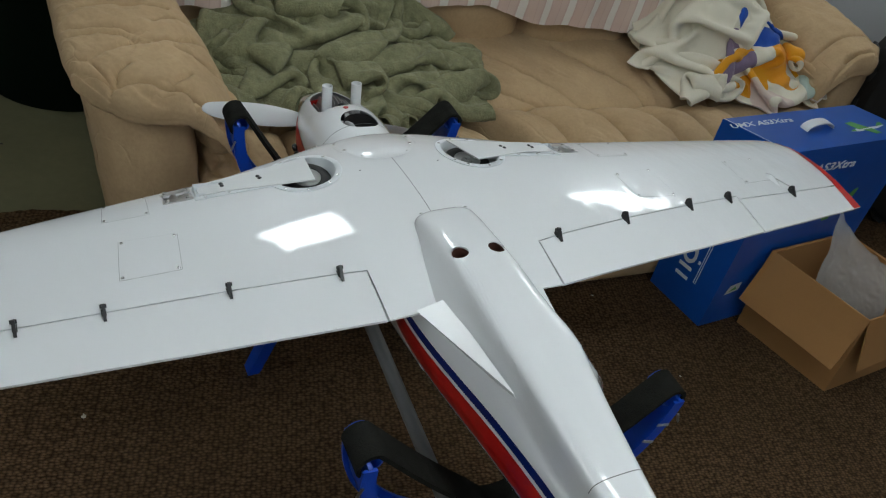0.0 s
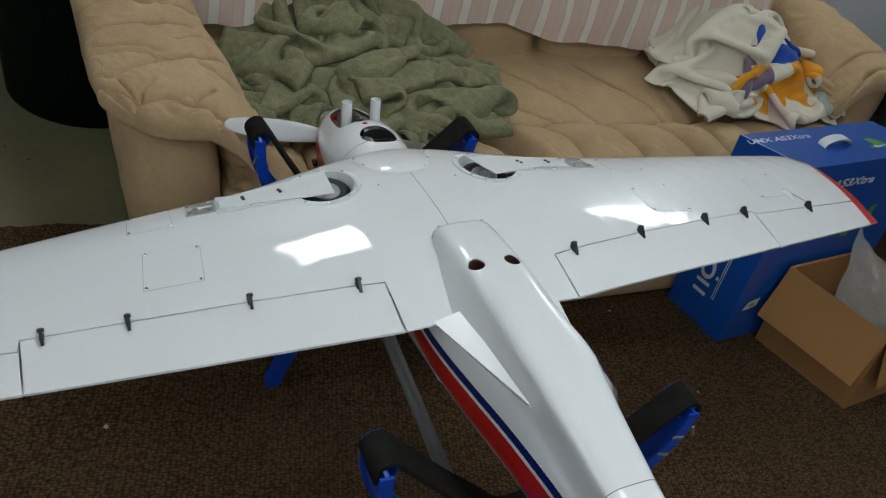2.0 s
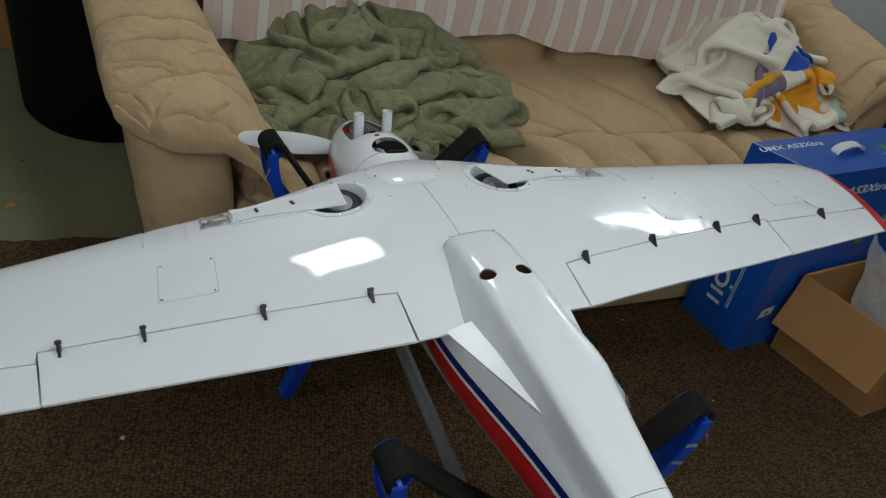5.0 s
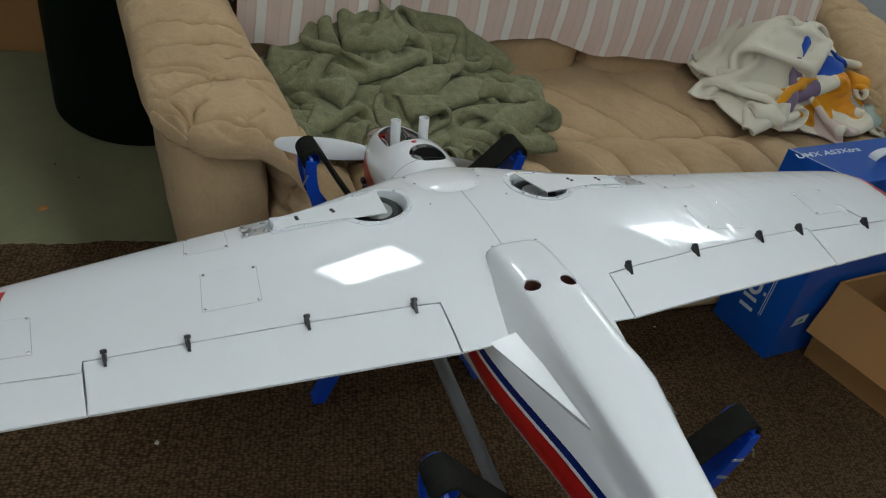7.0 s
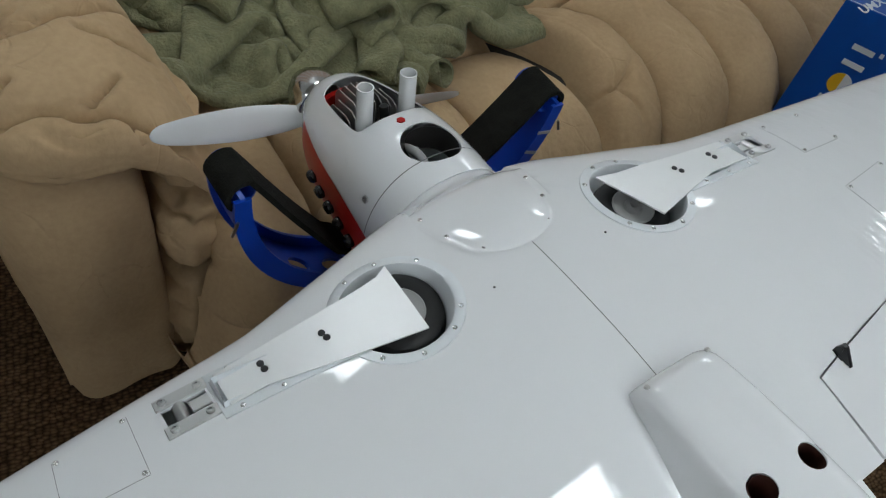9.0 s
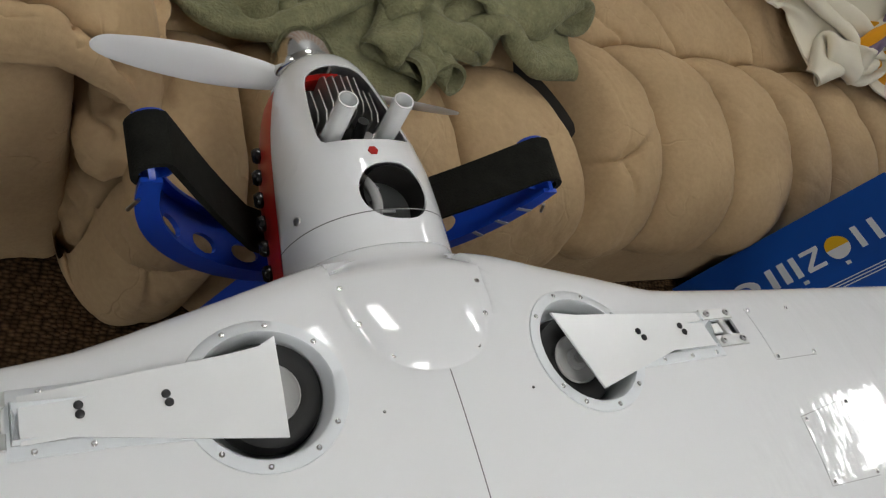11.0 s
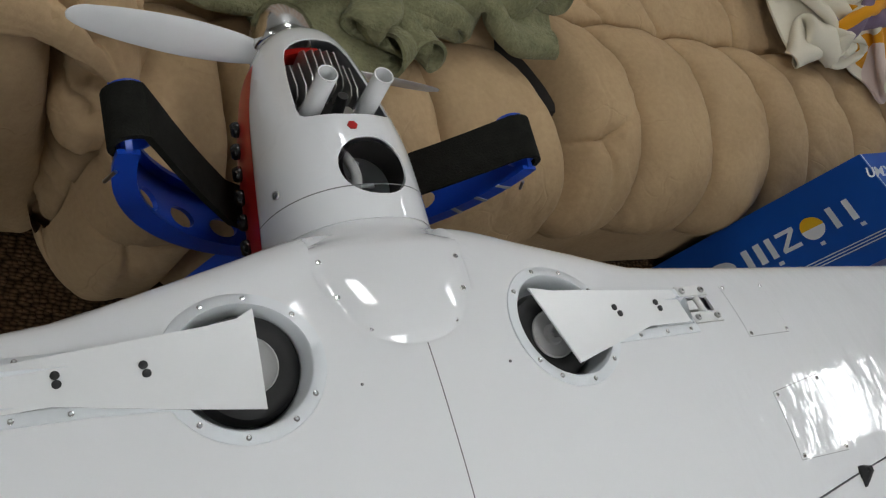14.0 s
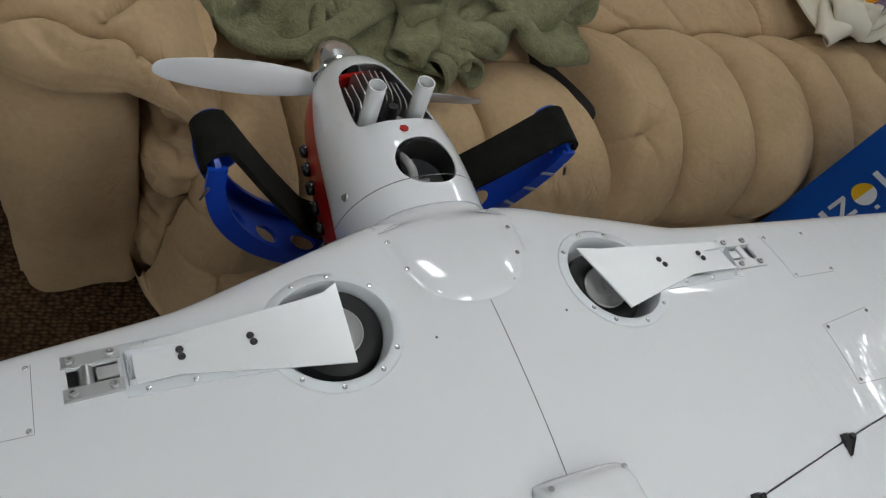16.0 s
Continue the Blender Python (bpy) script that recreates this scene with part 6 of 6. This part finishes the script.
# ---- the open carton ----
def open_carton():
    """A carton out of square, with four flaps folded outwards."""
    top = thing("cardboard_box", "open brown cardboard box with its flaps folded out", "box", pose(2.043, 1.481, 0, 0, 0, -68.3))
    w, d, h, t = 0.323, 0.360, 0.285, 0.005
    skew, deep = 0.186, 0.983

    def slab(x0, x1, y0, y1, z0, z1):
        b = box(x0, x1, y0, y1, z0, z1)
        for v in b.verts:
            v.co.x, v.co.y = v.co.x + skew * v.co.y + 0.06 * (h - v.co.z), deep * v.co.y + 0.02 * (h - v.co.z)
        return b

    for b in (slab(0, w, 0, t, 0.001, h), slab(0, w, d - t, d, 0.001, h), slab(0, t, t, d - t, 0.001, h), slab(w - t, w, t, d - t, 0.001, h)):
        part("side", b, M_CARD, top, smooth=False)
    part("bottom", slab(t, w - t, t, d - t, 0.001, 0.006), M_CARDIN, top, smooth=False)

    def corner(x, y):
        return Vector((x + skew * y, deep * y, h))
    for a, b, o in ((corner(0, 0), corner(w, 0), (0.004, -0.062, -0.165)), (corner(0, d), corner(w, d), (0, 0.07, -0.15)), (corner(0, 0), corner(0, d), (-0.001, 0, -0.16)), (corner(w, 0), corner(w, d), (0.055, -0.010, -0.15))):
        off = Vector(o)
        n = (b - a).cross(off).normalized() * 0.004
        # a flap bows a little between its corners
        rows = []
        for i in range(7):
            f = i / 6
            p = a + (b - a) * f
            bow = n * (1.2 * math.sin(math.pi * f))
            rows.append([p, p + off * 0.5 + bow, p + off + bow, p + off + bow + n, p + off * 0.5 + bow + n, p + n])
        part("flap", loft(rows), M_CARD, top, smooth=False)
    return top


open_carton()


def bag():
    """A crumpled clear bag standing on one corner, open side down."""
    low_l, low_r, up_r, up_l = Vector((2.262, 1.428, 0.070)), Vector((2.366, 1.266, 0.090)), Vector((2.354, 1.285, 0.345)), Vector((2.222, 1.490, 0.430))
    out = (low_r - low_l).cross(up_l - low_l).normalized()

    def at(u, v):
        side = 1 if u < 0.5 else -1
        f = 2 * u if u < 0.5 else 2 - 2 * u
        g = f + 0.05 * noise.noise((f * 3, v * 4, 1.0))
        p = (low_l * (1 - g) + low_r * g) * (1 - v) + (up_l * (1 - g) + up_r * g) * v
        puffed = 0.030 * math.sin(math.pi * f) * (1 - 0.75 * v)
        wr = 0.008 * noise.noise((f * 4, v * 5, side * 2.0)) + 0.006 * abs(noise.noise((f * 11 + v * 6, v * 9 - f * 4, side * 5.0))) + 0.0015 * noise.noise((f * 26, v * 26, side))
        edge = min(1.0, 8 * f, 8 * (1 - f))
        sag = 0.030 * math.sin(math.pi * f) * v
        return p + out * (side * puffed + wr * (0.35 + 0.65 * edge)) - Vector((0, 0, sag + 0.012 * noise.noise((f * 7, 3.3, 0.5)) * v))
    return sheet(120, 60, at, False)


solid("plastic_bag", bag(), M_BAG, pose(0, 0, 0), "crumpled clear plastic bag standing in the cardboard box", "bag", angle=2)


def crumple(r, seedv):
    def at(u, v):
        a, b = 2 * math.pi * u, math.pi * v
        p = Vector((math.cos(a) * math.sin(b), math.sin(a) * math.sin(b), -math.cos(b)))
        k = r * (0.75 + 0.35 * abs(noise.noise(p * 2.2 + Vector((seedv, 0, 0)))) + 0.30 * abs(noise.noise(p * 5 + Vector((0, seedv, 0)))))
        return Vector((p.x * k * 1.2, p.y * k, p.z * k * 0.7))
    return sheet(48, 24, at, False)


for cxx, cyy, czz, cr, sd in ((2.23, 1.36, 0.066, 0.080, 1.0), (2.34, 1.42, 0.070, 0.085, 4.0), (2.31, 1.31, 0.060, 0.075, 7.0)):
    solid("packing_paper", crumple(cr, sd), M_PAPER, pose(cxx, cyy, czz, rz=50 * sd), "crumpled off-white packing paper in the cardboard box", "packing paper", group="packing paper in the carton", angle=0.5)

# ---- bin and the brown carton behind it ----
tb = thing("rubbish_bin", "dark green plastic rubbish bin standing on the concrete", "bin", pose(0.13, 2.85, -0.008))
part("body", turned([(0.262, 0.0), (0.272, 0.012), (0.275, 0.03), (0.30, 0.45), (0.318, 0.80), (0.310, 0.80), (0.292, 0.45), (0.26, 0.05), (0.01, 0.04)], 48), M_BIN, tb)
part("rim", turned([(0.309, 0.795), (0.330, 0.795), (0.335, 0.81), (0.333, 0.832), (0.320, 0.84), (0.308, 0.83), (0.309, 0.795)], 48, cap=False), M_BIN, tb, "rolled rim")
solid("brown_carton", box(-0.45, 0.45, 0, 0.14, 0, 0.6, 0.004, 1), M_CARD, pose(-0.62, 3.2, -0.008, rz=2), "plain brown cardboard carton against the wall", "carton", smooth=False)


# ---- a vehicle's wheel standing beyond the sofa ----
wh = thing("spare_wheel", "large black truck wheel standing upright past the sofa", "wheel", pose(3.25, 1.90, 0.0, 0, 0, 59.2 + 90))
part("tyre", turned([(0.27, -0.09), (0.30, -0.105), (0.40, -0.115), (0.47, -0.105), (0.495, -0.075), (0.50, 0.0), (0.495, 0.075), (0.47, 0.105), (0.40, 0.115), (0.30, 0.105), (0.27, 0.09)], 64, "y", (0, 0, 0.5)), M_RUBBER, wh)
part("rim", turned([(0.27, -0.085), (0.255, -0.085), (0.235, -0.03), (0.10, -0.02), (0.08, -0.05), (0.01, -0.05)], 48, "y", (0, 0, 0.5)), M_PIPE, wh, "dull grey steel rim")
for k in range(28):
    an = 2 * math.pi * k / 28
    for sd in (-1, 1):
        tm = box(-0.022, 0.022, 0.01 if sd > 0 else -0.085, 0.085 if sd > 0 else -0.01, 0.492, 0.508, 0.003, 1)
        bmesh.ops.rotate(tm, verts=tm.verts, cent=(0, 0, 0), matrix=Matrix.Rotation(an + (0.1 if sd > 0 else 0), 3, "Y"))
        bmesh.ops.translate(tm, verts=tm.verts, vec=(0, 0, 0.5))
        part("tread_block", tm, M_RUBBER, wh, smooth=False)


# ---- small litter on the floor ----
def scrap(name, x, y, z, r, mat, label, seedv):
    def at(u, v):
        a = 2 * math.pi * u
        q = r * v * (0.7 + 0.5 * noise.noise((math.cos(a) * 1.5, math.sin(a) * 1.5, seedv)))
        return Vector((q * math.cos(a), q * 0.75 * math.sin(a), 0.002 + 0.35 * r * (1 - v) + 0.15 * r * noise.noise((q * 90, a, seedv))))
    return solid(name, facing(sheet(14, 4, at, False)), mat, pose(x, y, z, rz=40 * seedv), label, "litter", group="floor litter", recalc=False)


M_ORANGE = material("orange_peel", (0.45, 0.16, 0.03), 0.6, vary=0.3, scale=60)
scrap("orange_scrap", -0.135, 2.24, -0.008, 0.022, M_ORANGE, "small dried orange scrap on the concrete", 1.0)
for k, (lx, ly) in enumerate(((0.16, 1.347), (1.43, 1.47), (1.60, 1.62), (1.28, 1.36), (0.42, 1.02), (0.05, 1.10), (1.72, 1.28), (-0.2, 1.62))):
    scrap("lint", lx, ly, 0.0, 0.006 + 0.003 * (k == 0), M_PALE, "tiny pale scrap of lint on the carpet", 2.0 + k)
for k, (lx, ly) in enumerate(((-0.12, 2.47), (-0.05, 2.40), (-0.3, 2.36))):
    scrap("crumb", lx, ly, -0.008, 0.007, M_DARK, "small dark crumb on the concrete", 12.0 + k)
